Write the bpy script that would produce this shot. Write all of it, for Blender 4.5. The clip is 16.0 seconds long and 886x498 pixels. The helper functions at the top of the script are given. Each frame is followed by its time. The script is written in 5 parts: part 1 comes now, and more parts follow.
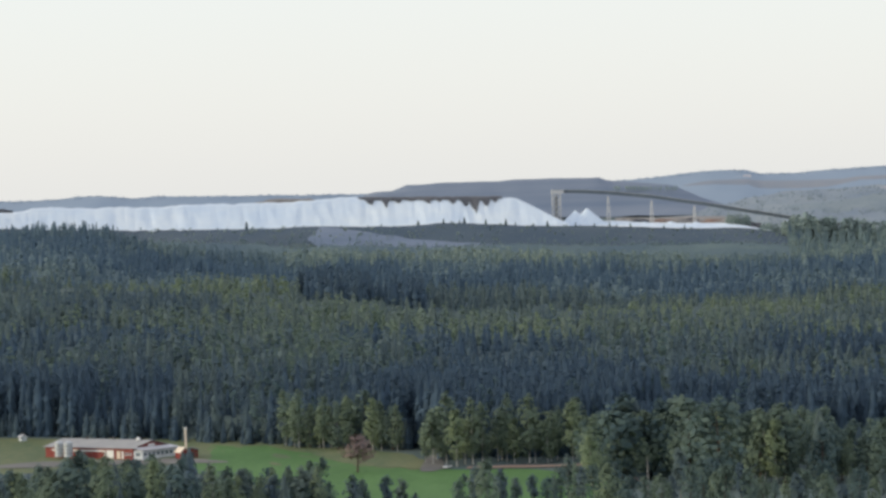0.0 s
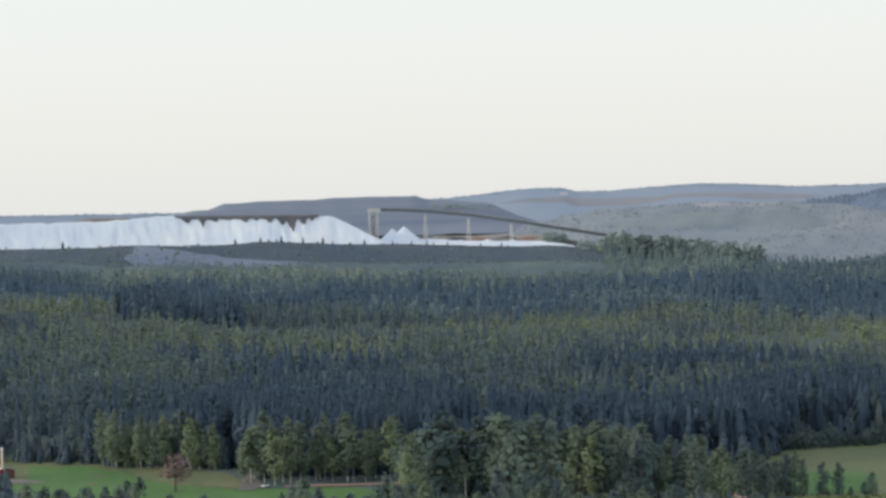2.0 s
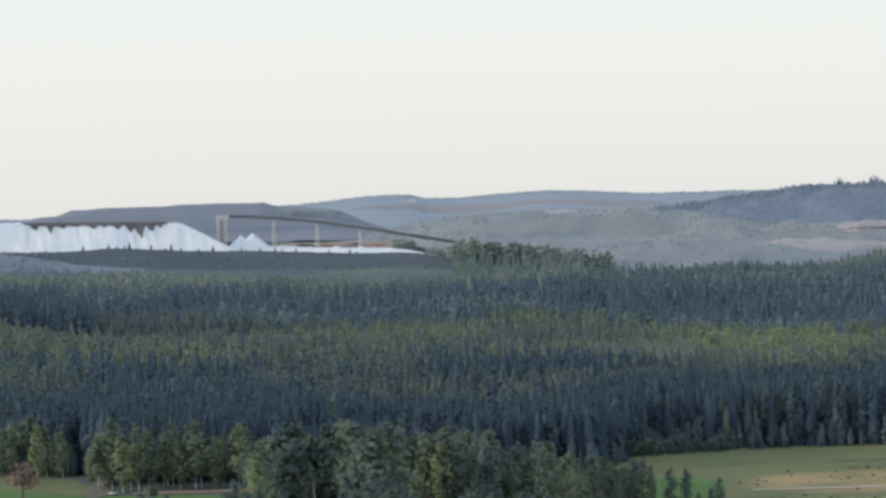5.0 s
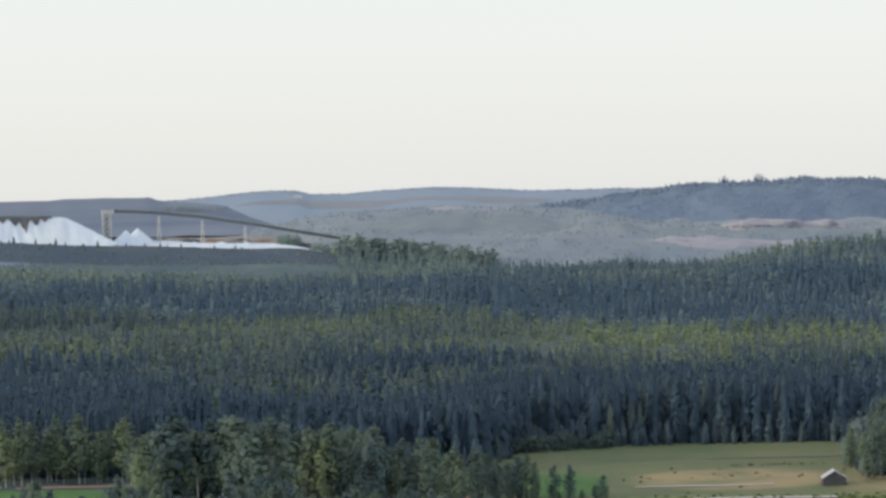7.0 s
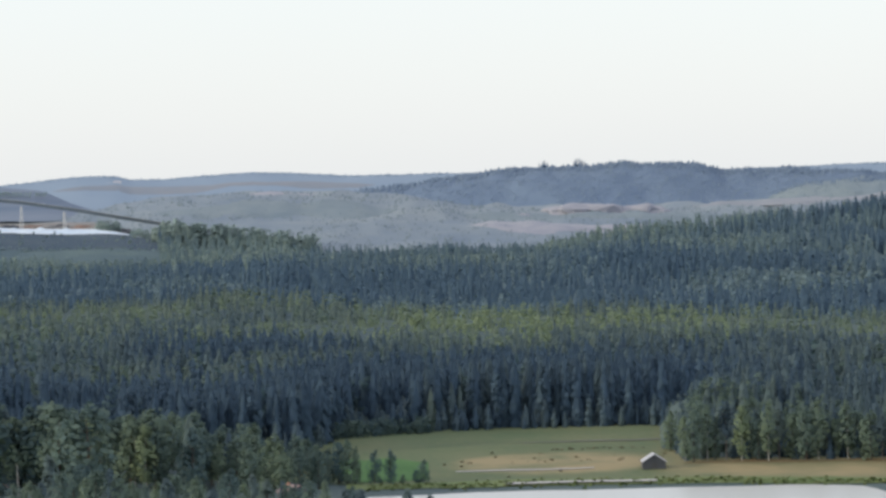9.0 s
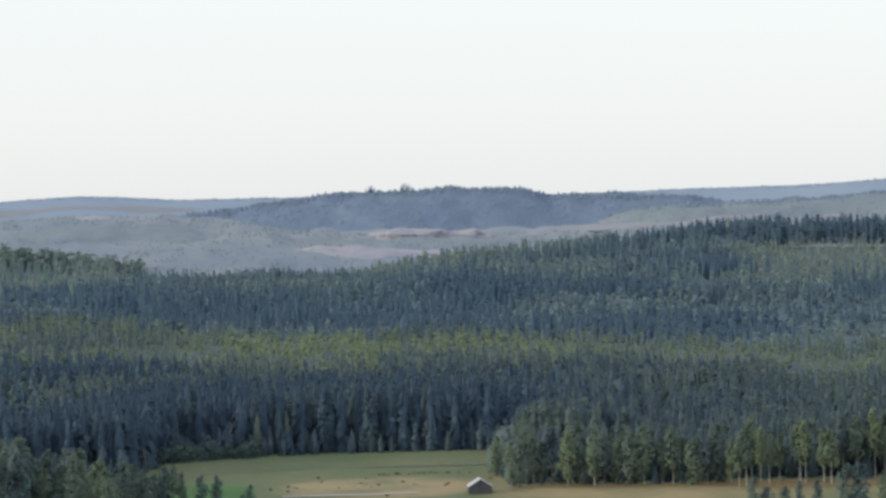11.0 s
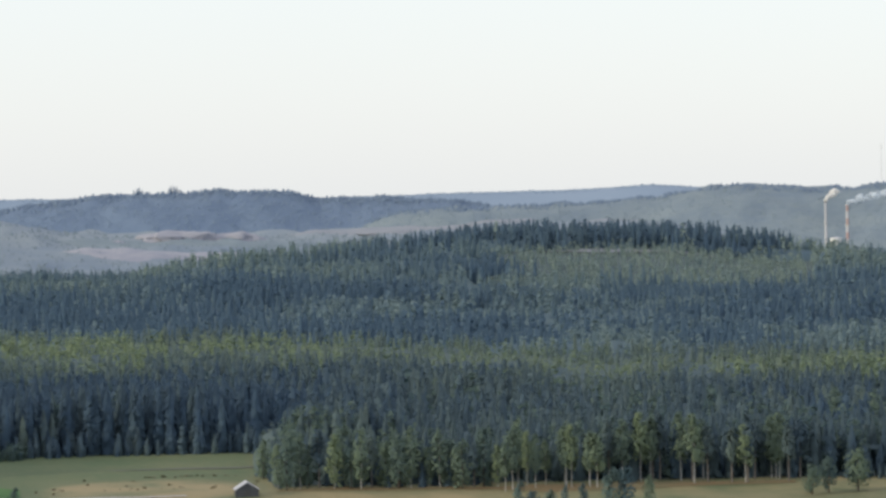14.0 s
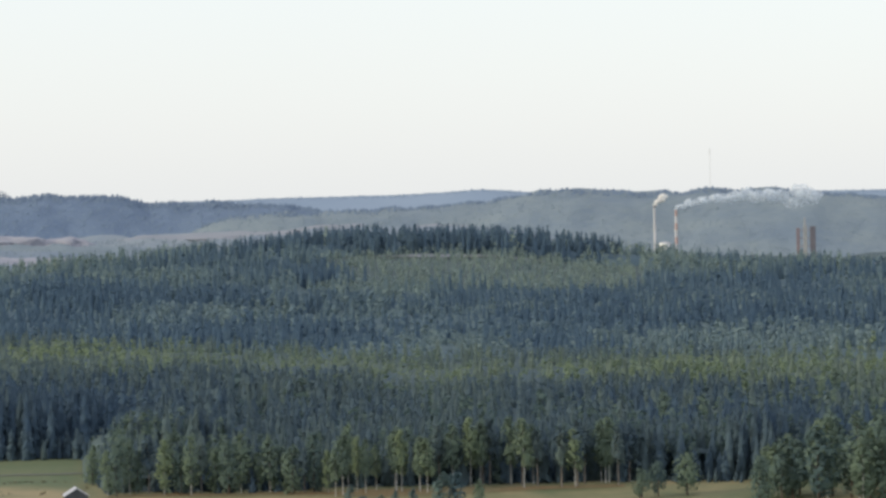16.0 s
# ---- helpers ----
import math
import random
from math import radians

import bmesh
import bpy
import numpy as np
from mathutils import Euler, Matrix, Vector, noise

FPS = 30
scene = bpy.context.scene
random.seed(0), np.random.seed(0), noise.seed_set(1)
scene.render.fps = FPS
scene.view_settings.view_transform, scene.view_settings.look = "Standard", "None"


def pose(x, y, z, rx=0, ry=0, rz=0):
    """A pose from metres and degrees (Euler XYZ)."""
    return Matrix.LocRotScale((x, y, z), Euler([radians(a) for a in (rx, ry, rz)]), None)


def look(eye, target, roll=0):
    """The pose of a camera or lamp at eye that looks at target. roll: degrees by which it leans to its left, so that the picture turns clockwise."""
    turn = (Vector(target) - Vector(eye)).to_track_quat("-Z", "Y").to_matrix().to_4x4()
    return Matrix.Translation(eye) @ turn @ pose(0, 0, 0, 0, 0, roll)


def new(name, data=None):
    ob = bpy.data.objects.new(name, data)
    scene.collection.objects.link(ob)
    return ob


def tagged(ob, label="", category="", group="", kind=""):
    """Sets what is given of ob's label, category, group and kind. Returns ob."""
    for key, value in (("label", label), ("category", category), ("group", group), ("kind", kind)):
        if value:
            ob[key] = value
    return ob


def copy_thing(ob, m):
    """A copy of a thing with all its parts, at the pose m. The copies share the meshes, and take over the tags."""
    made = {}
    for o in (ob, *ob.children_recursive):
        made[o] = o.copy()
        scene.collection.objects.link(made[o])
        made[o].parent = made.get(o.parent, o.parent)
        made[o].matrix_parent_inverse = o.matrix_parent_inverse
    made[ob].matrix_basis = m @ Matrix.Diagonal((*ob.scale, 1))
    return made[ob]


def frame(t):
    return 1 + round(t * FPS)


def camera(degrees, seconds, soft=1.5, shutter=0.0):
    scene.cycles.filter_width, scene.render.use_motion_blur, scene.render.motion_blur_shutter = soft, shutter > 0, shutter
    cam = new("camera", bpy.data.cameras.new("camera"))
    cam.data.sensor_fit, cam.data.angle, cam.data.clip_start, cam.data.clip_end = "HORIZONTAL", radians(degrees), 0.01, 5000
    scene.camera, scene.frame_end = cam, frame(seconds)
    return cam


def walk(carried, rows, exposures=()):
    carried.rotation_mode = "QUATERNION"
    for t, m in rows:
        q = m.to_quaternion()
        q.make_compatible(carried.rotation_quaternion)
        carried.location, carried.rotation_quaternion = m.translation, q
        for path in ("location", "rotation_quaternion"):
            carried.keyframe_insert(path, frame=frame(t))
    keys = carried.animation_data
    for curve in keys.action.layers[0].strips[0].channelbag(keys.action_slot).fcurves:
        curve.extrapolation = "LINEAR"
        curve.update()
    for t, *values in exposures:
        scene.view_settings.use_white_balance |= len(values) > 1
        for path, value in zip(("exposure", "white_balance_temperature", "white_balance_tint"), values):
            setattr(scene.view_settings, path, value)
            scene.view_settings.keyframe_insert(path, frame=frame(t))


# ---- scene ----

# A lookout hill over farmland, a lake, boreal forest and a mine. The plan is
# polar: azimuth in degrees to the right of +y, distance in metres from the lookout.
EYE = 95.0
cam = camera(12.77, 16.0, soft=3.0)
# seconds, turn, tilt, roll (degrees)
ROWS = [
    (0.0, 0.000, -0.908, -1.700),
    (0.5, -0.693, -0.856, -1.758),
    (1.0, -1.370, -0.805, -1.677),
    (1.5, -2.031, -0.788, -1.723),
    (2.0, -2.653, -0.723, -1.859),
    (2.5, -3.239, -0.612, -1.901),
    (3.0, -3.862, -0.597, -1.886),
    (3.5, -4.334, -0.571, -1.730),
    (4.0, -4.580, -0.618, -1.723),
    (6.5, -5.798, -0.752, -1.697),
    (7.0, -6.503, -0.795, -1.475),
    (7.5, -7.161, -0.930, -1.279),
    (8.0, -7.781, -1.051, -1.296),
    (8.5, -8.429, -1.092, -1.424),
    (9.0, -9.097, -1.079, -1.575),
    (11.5, -12.257, -0.717, -1.334),
    (12.0, -12.894, -0.719, -1.254),
    (12.5, -13.404, -0.818, -1.241),
    (13.0, -13.883, -0.855, -1.215),
    (13.5, -14.419, -0.808, -1.177),
    (14.0, -14.970, -0.810, -1.077),
    (14.5, -15.463, -0.907, -1.084),
    (15.0, -15.950, -0.924, -1.260),
    (15.5, -16.612, -0.844, -1.266),
    (16.0, -17.432, -0.782, -1.109),
]
walk(cam, [(t, pose(0, 0, EYE, 90 + tilt, 0, turn) @ pose(0, 0, 0, 0, 0, roll)) for t, turn, tilt, roll in ROWS],
     [(0.0, 0.0, 6450, 10), (8.0, -0.02, 6450, 10), (8.6, 0.08, 6250, 10), (16.0, 0.05, 6300, 10)])

# ---- light: a low evening sun from the left behind thin high haze ----
SUN_AZ, SUN_EL = -93.0, 15.0
world = bpy.data.worlds.new("world")
scene.world = world
world.use_nodes = True
wn, wl = world.node_tree.nodes, world.node_tree.links
sky = wn.new("ShaderNodeTexSky")
sky.sky_type, sky.sun_disc = "NISHITA", False
sky.sun_elevation, sky.sun_rotation = radians(SUN_EL), radians(SUN_AZ)
sky.dust_density, sky.air_density, sky.ozone_density = 1.0, 1.0, 3.0
sky_bg = wn["Background"]
sky_bg.inputs["Strength"].default_value = 0.06
wl.new(sky.outputs[0], sky_bg.inputs["Color"])
veil = wn.new("ShaderNodeBackground")
veil.inputs["Color"].default_value = (0.85, 0.845, 0.835, 1)
veil.inputs["Strength"].default_value = 0.84
both = wn.new("ShaderNodeAddShader")
wl.new(sky_bg.outputs[0], both.inputs[0])
wl.new(veil.outputs[0], both.inputs[1])
wl.new(both.outputs[0], wn["World Output"].inputs["Surface"])

sun_data = bpy.data.lights.new("sun", "SUN")
sun_data.energy, sun_data.angle, sun_data.color = 2.0, radians(5), (1.0, 0.88, 0.62)
sun = new("sun", sun_data)
sa, se = radians(SUN_AZ), radians(SUN_EL)
sun_from = Vector((math.sin(sa) * math.cos(se), math.cos(sa) * math.cos(se), math.sin(se)))
sun.matrix_world = look(sun_from * 300, (0, 0, 0))


# ---- materials ----
def material(name, first, second, scale=0.2, rough=0.85, bump=0.0, fine=None, metal=0.0, attribute="", lucent=0.0, stretch=(1, 1, 1), spec=0.3):
    """Two colours mixed by noise at two scales, or by a stored attribute and noise."""
    m = bpy.data.materials.new(name)
    m.use_nodes = True
    n, l = m.node_tree.nodes, m.node_tree.links
    bsdf = n["Principled BSDF"]
    bsdf.inputs["Roughness"].default_value = rough
    bsdf.inputs["Metallic"].default_value = metal
    bsdf.inputs["Specular IOR Level"].default_value = spec
    geo = n.new("ShaderNodeNewGeometry")
    mapping = n.new("ShaderNodeMapping")
    mapping.inputs["Scale"].default_value = stretch
    l.new(geo.outputs["Position"], mapping.inputs["Vector"])
    large = n.new("ShaderNodeTexNoise")
    large.inputs["Scale"].default_value, large.inputs["Detail"].default_value = scale, 4
    small = n.new("ShaderNodeTexNoise")
    small.inputs["Scale"].default_value, small.inputs["Detail"].default_value = fine or scale * 9, 3
    for tex in (large, small):
        l.new(mapping.outputs[0], tex.inputs["Vector"])
    add = n.new("ShaderNodeMath")
    add.operation = "MULTIPLY_ADD"
    l.new(small.outputs["Fac"], add.inputs[0])
    add.inputs[1].default_value = 0.26 if attribute else 0.45
    if attribute:
        attr = n.new("ShaderNodeAttribute")
        attr.attribute_name = attribute
        sub = n.new("ShaderNodeMath")
        sub.operation = "SUBTRACT"
        l.new(attr.outputs["Fac"], sub.inputs[0])
        sub.inputs[1].default_value = 0.13
        l.new(sub.outputs[0], add.inputs[2])
        factor = add.outputs[0]
    else:
        l.new(large.outputs["Fac"], add.inputs[2])
        ramp = n.new("ShaderNodeMapRange")
        ramp.inputs["From Min"].default_value, ramp.inputs["From Max"].default_value = 0.5, 0.95
        l.new(add.outputs[0], ramp.inputs["Value"])
        factor = ramp.outputs[0]
    mix = n.new("ShaderNodeMix")
    mix.data_type = "RGBA"
    mix.inputs["A"].default_value, mix.inputs["B"].default_value = (*first, 1), (*second, 1)
    l.new(factor, mix.inputs["Factor"])
    colour = next(s for s in mix.outputs if s.type == "RGBA")
    l.new(colour, bsdf.inputs["Base Color"])
    if bump:
        b = n.new("ShaderNodeBump")
        b.inputs["Strength"].default_value, b.inputs["Distance"].default_value = 0.6, bump
        l.new(small.outputs["Fac"], b.inputs["Height"])
        l.new(b.outputs[0], bsdf.inputs["Normal"])
    if lucent:
        tr = n.new("ShaderNodeBsdfTranslucent")
        l.new(colour, tr.inputs["Color"])
        ms = n.new("ShaderNodeMixShader")
        ms.inputs[0].default_value = lucent
        l.new(bsdf.outputs[0], ms.inputs[1])
        l.new(tr.outputs[0], ms.inputs[2])
        l.new(ms.outputs[0], n["Material Output"].inputs["Surface"])
    return m


M = {
    # Floor, spruce and birch: air haze is painted in, so lighter and bluer.
    "ground": material("hazed_forest_floor", (0.068, 0.1, 0.112), (0.09, 0.122, 0.116), 0.02, bump=0.3, fine=0.4),
    "spruce": material("hazed_spruce_needles", (0.082, 0.134, 0.194), (0.24, 0.298, 0.222), 0.1, fine=0.3, attribute="tone", lucent=0.42),
    "birch": material("hazed_birch_leaves", (0.092, 0.148, 0.166), (0.25, 0.312, 0.19), 0.1, fine=0.3, attribute="tone", lucent=0.45),
    # Same species farther off: haze blue is mixed into the leaf colours.
    "far_spruce": material("haze_blue_spruce", (0.104, 0.168, 0.236), (0.246, 0.324, 0.295), 0.1, fine=0.12, attribute="tone", lucent=0.4),
    "far_birch": material("haze_blue_birch", (0.172, 0.246, 0.288), (0.31, 0.376, 0.318), 0.1, fine=0.12, attribute="tone", lucent=0.42),
    "far_pine": material("haze_blue_pine", (0.106, 0.168, 0.234), (0.246, 0.322, 0.292), 0.1, fine=0.12, attribute="tone", lucent=0.4),
    "bark": material("dark_bark", (0.07, 0.055, 0.045), (0.14, 0.11, 0.09), 0.8, bump=0.03),
    "white_bark": material("birch_bark", (0.30, 0.30, 0.29), (0.52, 0.51, 0.49), 0.8, bump=0.01),
    "crop": material("green_crop", (0.052, 0.132, 0.032), (0.082, 0.178, 0.048), 0.05, fine=0.35, stretch=(1.5, 0.35, 1)),
    "meadow": material("summer_meadow", (0.078, 0.112, 0.054), (0.155, 0.165, 0.08), 0.05, fine=0.35, stretch=(1.5, 0.35, 1)),
    "pasture": material("grazed_pasture", (0.092, 0.128, 0.062), (0.300, 0.240, 0.130), 0.05, fine=0.35, attribute="tone", stretch=(1.5, 0.35, 1)),
    "gravel": material("gravel", (0.13, 0.125, 0.12), (0.19, 0.18, 0.17), 0.1, bump=0.05),
    # White gypsum; the blue of its sky-lit shade is put into the colour.
    "gypsum": material("shade_blue_gypsum", (0.57, 0.66, 0.78), (0.69, 0.75, 0.81), 0.02, bump=0.6, fine=0.12),
    "spoil": material("dark_spoil", (0.072, 0.078, 0.095), (0.125, 0.125, 0.138), 0.03, bump=0.5, fine=0.2),
    # Bank, dump, hills, horizon and pit: distance haze is put into the colours.
    "bank": material("hazed_scrub_bank", (0.044, 0.074, 0.112), (0.07, 0.098, 0.126), 0.012, bump=0.5, fine=0.15),
    "dump": material("hazed_rock_dump", (0.14, 0.182, 0.255), (0.205, 0.236, 0.298), 0.02, fine=0.05, stretch=(0.12, 0.12, 7)),
    "hill": material("hazed_wooded_hill", (0.132, 0.182, 0.272), (0.156, 0.208, 0.288), 0.012, fine=0.09, stretch=(1, 1, 0.5), bump=2.5),
    "horizon": material("hazed_horizon_hills", (0.212, 0.276, 0.37), (0.258, 0.32, 0.408), 0.004, fine=0.02),
    "pit": material("hazed_mine_slopes", (0.168, 0.214, 0.28), (0.255, 0.288, 0.315), 0.01, fine=0.06, stretch=(0.6, 0.6, 2.5), bump=1.5),
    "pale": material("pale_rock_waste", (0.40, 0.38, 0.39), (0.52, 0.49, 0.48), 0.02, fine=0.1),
    # Trees beyond 4 km: painted haze pales and blues their leaves.
    "hill_trees": material("hazed_hill_trees", (0.148, 0.202, 0.292), (0.188, 0.242, 0.312), 0.02, fine=0.06, attribute="tone"),
    "hill_green": material("hazed_mixed_wood", (0.165, 0.21, 0.258), (0.222, 0.262, 0.28), 0.012, fine=0.09, stretch=(1, 1, 0.5), bump=2.5),
    "foot_trees": material("hazed_foot_trees", (0.185, 0.234, 0.278), (0.225, 0.272, 0.292), 0.02, fine=0.06, attribute="tone"),
    "grove": material("hazed_grove_leaves", (0.19, 0.265, 0.29), (0.31, 0.385, 0.35), 0.02, fine=0.1, attribute="tone", lucent=0.3),
    "pit_trees": material("hazed_scrub", (0.165, 0.21, 0.255), (0.21, 0.252, 0.268), 0.02, fine=0.06, attribute="tone"),
    "hazed_horizon_trees": material("hazed_horizon_trees", (0.212, 0.276, 0.368), (0.252, 0.316, 0.402), 0.02, fine=0.06, attribute="tone"),
    # Pine needles carry the same painted haze blue.
    "pine": material("hazed_pine_needles", (0.084, 0.134, 0.19), (0.23, 0.286, 0.214), 0.1, fine=0.3, attribute="tone", lucent=0.42),
    "copper": material("copper_leaves", (0.20, 0.15, 0.15), (0.27, 0.205, 0.19), 0.1, fine=0.3, attribute="tone", lucent=0.25),
    "pine_bark": material("pine_bark", (0.15, 0.135, 0.125), (0.21, 0.185, 0.165), 0.8, bump=0.03),
    "grey_wood": material("dead_wood", (0.30, 0.28, 0.27), (0.42, 0.40, 0.38), 0.8, bump=0.02),
    "red_wood": material("rusty_wood", (0.26, 0.13, 0.12), (0.32, 0.19, 0.17), 0.8, bump=0.02),
    "red_paint": material("red_ochre_boards", (0.20, 0.042, 0.040), (0.27, 0.066, 0.055), 0.3, bump=0.02, stretch=(3, 3, 0.4)),
    "dark_red": material("dark_red_boards", (0.16, 0.035, 0.035), (0.22, 0.06, 0.05), 0.3, bump=0.02, stretch=(3, 3, 0.4)),
    "roof_metal": material("pale_sheet_roof", (0.26, 0.255, 0.26), (0.33, 0.32, 0.315), 0.15, rough=0.5, fine=1.2),
    "pale_roof": material("pale_roof_sheet", (0.42, 0.42, 0.46), (0.52, 0.51, 0.545), 0.3, rough=0.5, fine=2),
    "rose_roof": material("faded_red_roof", (0.27, 0.19, 0.19), (0.33, 0.25, 0.24), 0.4, rough=0.7, fine=2),
    "dark_metal": material("dark_metal", (0.05, 0.05, 0.055), (0.10, 0.10, 0.10), 0.5, rough=0.6),
    "white_paint": material("white_paint", (0.70, 0.70, 0.68), (0.80, 0.79, 0.77), 0.4, rough=0.6),
    "white_wall": material("white_boards", (0.50, 0.54, 0.58), (0.62, 0.65, 0.67), 0.4, rough=0.7, stretch=(3, 3, 0.4)),
    "cream_paint": material("cream_paint", (0.62, 0.52, 0.42), (0.74, 0.64, 0.53), 0.4, rough=0.6),
    "glass": material("window_glass", (0.10, 0.13, 0.16), (0.16, 0.19, 0.22), 0.5, rough=0.12, spec=0.6),
    "silo": material("galvanised_steel", (0.40, 0.43, 0.46), (0.52, 0.54, 0.56), 0.5, rough=0.45, metal=0.3),
    "grey_boards": material("weathered_boards", (0.055, 0.06, 0.072), (0.10, 0.102, 0.112), 0.5, bump=0.03, stretch=(4, 4, 0.4)),
    "brick": material("chimney_brick", (0.24, 0.13, 0.10), (0.34, 0.20, 0.15), 1.0, bump=0.02),
    "red_earth": material("red_earth", (0.24, 0.16, 0.13), (0.32, 0.24, 0.20), 0.15, bump=0.05),
    "reeds": material("reed_bed", (0.10, 0.15, 0.05), (0.17, 0.20, 0.08), 0.05, fine=0.6),
    "reeds_leaf": material("reed_leaves", (0.09, 0.14, 0.045), (0.19, 0.21, 0.09), 0.1, fine=0.6, attribute="tone", lucent=0.2),
    "tuft": material("brown_tufts", (0.10, 0.075, 0.055), (0.17, 0.14, 0.085), 0.1, fine=0.6, attribute="tone"),
    # Dark sheeting, paled and blued in colour to stand for haze.
    "gallery": material("hazed_sheeting", (0.088, 0.11, 0.128), (0.125, 0.146, 0.158), 0.05, fine=0.3),
    "steel": material("pale_painted_steel", (0.48, 0.47, 0.45), (0.58, 0.56, 0.53), 0.2, rough=0.6),
    "concrete": material("concrete", (0.36, 0.35, 0.34), (0.46, 0.45, 0.43), 0.2, bump=0.02),
    "chute": material("dusty_chute", (0.26, 0.27, 0.28), (0.36, 0.36, 0.36), 0.2),
    "rubble": material("brown_rubble", (0.19, 0.18, 0.175), (0.32, 0.295, 0.28), 0.06, bump=0.4, fine=0.25),
    "stack_red": material("chimney_red", (0.42, 0.29, 0.275), (0.48, 0.35, 0.33), 0.1, rough=0.8),
    "stack_white": material("chimney_white", (0.52, 0.51, 0.53), (0.6, 0.585, 0.6), 0.1, rough=0.8),
    "rust": material("rust_red_cladding", (0.20, 0.158, 0.180), (0.25, 0.205, 0.215), 0.1, rough=0.8),
    "rust_dark": material("dull_brown_cladding", (0.125, 0.120, 0.145), (0.16, 0.150, 0.17), 0.1, rough=0.8),
    # Painted haze tints far rock, benches, dyke and fields, not the rusty grass.
    "pale_far": material("hazed_crushed_rock", (0.272, 0.278, 0.335), (0.355, 0.35, 0.385), 0.02, fine=0.08),
    "green_bench": material("hazed_overgrown_bench", (0.162, 0.208, 0.25), (0.222, 0.26, 0.285), 0.012, fine=0.05),
    "dyke": material("hazed_grey_dyke", (0.128, 0.17, 0.245), (0.175, 0.212, 0.285), 0.02, fine=0.08, stretch=(0.2, 0.2, 3)),
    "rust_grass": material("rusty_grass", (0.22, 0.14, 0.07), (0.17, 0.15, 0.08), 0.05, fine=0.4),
    "tan_field": material("hazed_tan_field", (0.222, 0.25, 0.3), (0.275, 0.282, 0.308), 0.006, fine=0.05),
    "stubble": material("hazed_open_field", (0.235, 0.255, 0.3), (0.295, 0.3, 0.325), 0.006, fine=0.05),
}
water = bpy.data.materials.new("sky_bright_water")
water.use_nodes = True
wb = water.node_tree.nodes["Principled BSDF"]
# The pale base colour stands in for the sky's reflection.
wb.inputs["Base Color"].default_value = (0.62, 0.61, 0.585, 1)
wb.inputs["Specular IOR Level"].default_value = 1.0
wb.inputs["Roughness"].default_value = 0.28
wnoise = water.node_tree.nodes.new("ShaderNodeTexNoise")
wnoise.inputs["Scale"].default_value = 0.6
wbump = water.node_tree.nodes.new("ShaderNodeBump")
wbump.inputs["Strength"].default_value, wbump.inputs["Distance"].default_value = 0.6, 0.4
water.node_tree.links.new(wnoise.outputs["Fac"], wbump.inputs["Height"])
water.node_tree.links.new(wbump.outputs[0], wb.inputs["Normal"])
M["water"] = water


def smoke_material(name, colour, density, patchy):
    """Thin drifting smoke: a pale scattering surface that lets most light through."""
    m = bpy.data.materials.new(name)
    m.use_nodes = True
    n, l = m.node_tree.nodes, m.node_tree.links
    bsdf = n["Principled BSDF"]
    bsdf.inputs["Base Color"].default_value = (*colour, 1)
    bsdf.inputs["Roughness"].default_value = 1.0
    bsdf.inputs["Specular IOR Level"].default_value = 0.0
    clear, mix, tex, ramp = n.new("ShaderNodeBsdfTransparent"), n.new("ShaderNodeMixShader"), n.new("ShaderNodeTexNoise"), n.new("ShaderNodeMapRange")
    geo = n.new("ShaderNodeNewGeometry")
    tex.inputs["Scale"].default_value = 0.13
    l.new(geo.outputs["Position"], tex.inputs["Vector"])
    ramp.inputs["To Min"].default_value, ramp.inputs["To Max"].default_value = density * (1 - patchy), density * (1 + patchy)
    ramp.inputs["From Min"].default_value, ramp.inputs["From Max"].default_value = 0.3, 0.7
    l.new(tex.outputs["Fac"], ramp.inputs["Value"])
    l.new(ramp.outputs[0], mix.inputs[0])
    l.new(clear.outputs[0], mix.inputs[1])
    through_light, both_ways = n.new("ShaderNodeBsdfTranslucent"), n.new("ShaderNodeMixShader")
    through_light.inputs["Color"].default_value = (*colour, 1)
    both_ways.inputs[0].default_value = 0.5
    l.new(bsdf.outputs[0], both_ways.inputs[1])
    l.new(through_light.outputs[0], both_ways.inputs[2])
    l.new(both_ways.outputs[0], mix.inputs[2])
    l.new(mix.outputs[0], n["Material Output"].inputs["Surface"])
    return m


M["smoke"] = smoke_material("thin_smoke", (0.86, 0.90, 0.94), 0.36, 0.8)
M["steam"] = smoke_material("steam", (0.94, 0.92, 0.89), 0.85, 0.15)


# ---- shared helpers ----
def polar(a, d, z=0.0):
    return Vector((d * math.sin(radians(a)), d * math.cos(radians(a)), z))


def mesh_from(name, verts, faces, mat, tone=None, normals=None):
    me = bpy.data.meshes.new(name)
    verts, faces = np.asarray(verts, np.float32), np.asarray(faces, np.int32)
    k = faces.shape[1]
    me.vertices.add(len(verts))
    me.vertices.foreach_set("co", verts.ravel())
    me.loops.add(faces.size)
    me.loops.foreach_set("vertex_index", faces.ravel())
    me.polygons.add(len(faces))
    me.polygons.foreach_set("loop_start", np.arange(0, faces.size, k, dtype=np.int32))
    if tone is not None:
        at = me.attributes.new("tone", "FLOAT", "POINT")
        at.data.foreach_set("value", np.asarray(tone, np.float32))
    me.update(calc_edges=True)
    me.materials.append(mat)
    if normals is not None:
        me.polygons.foreach_set("use_smooth", np.ones(len(faces), bool))
        soft_normals = me.attributes.new("custom_normal", "FLOAT_VECTOR", "POINT")
        soft_normals.data.foreach_set("vector", np.asarray(normals, np.float32).ravel())
    return me


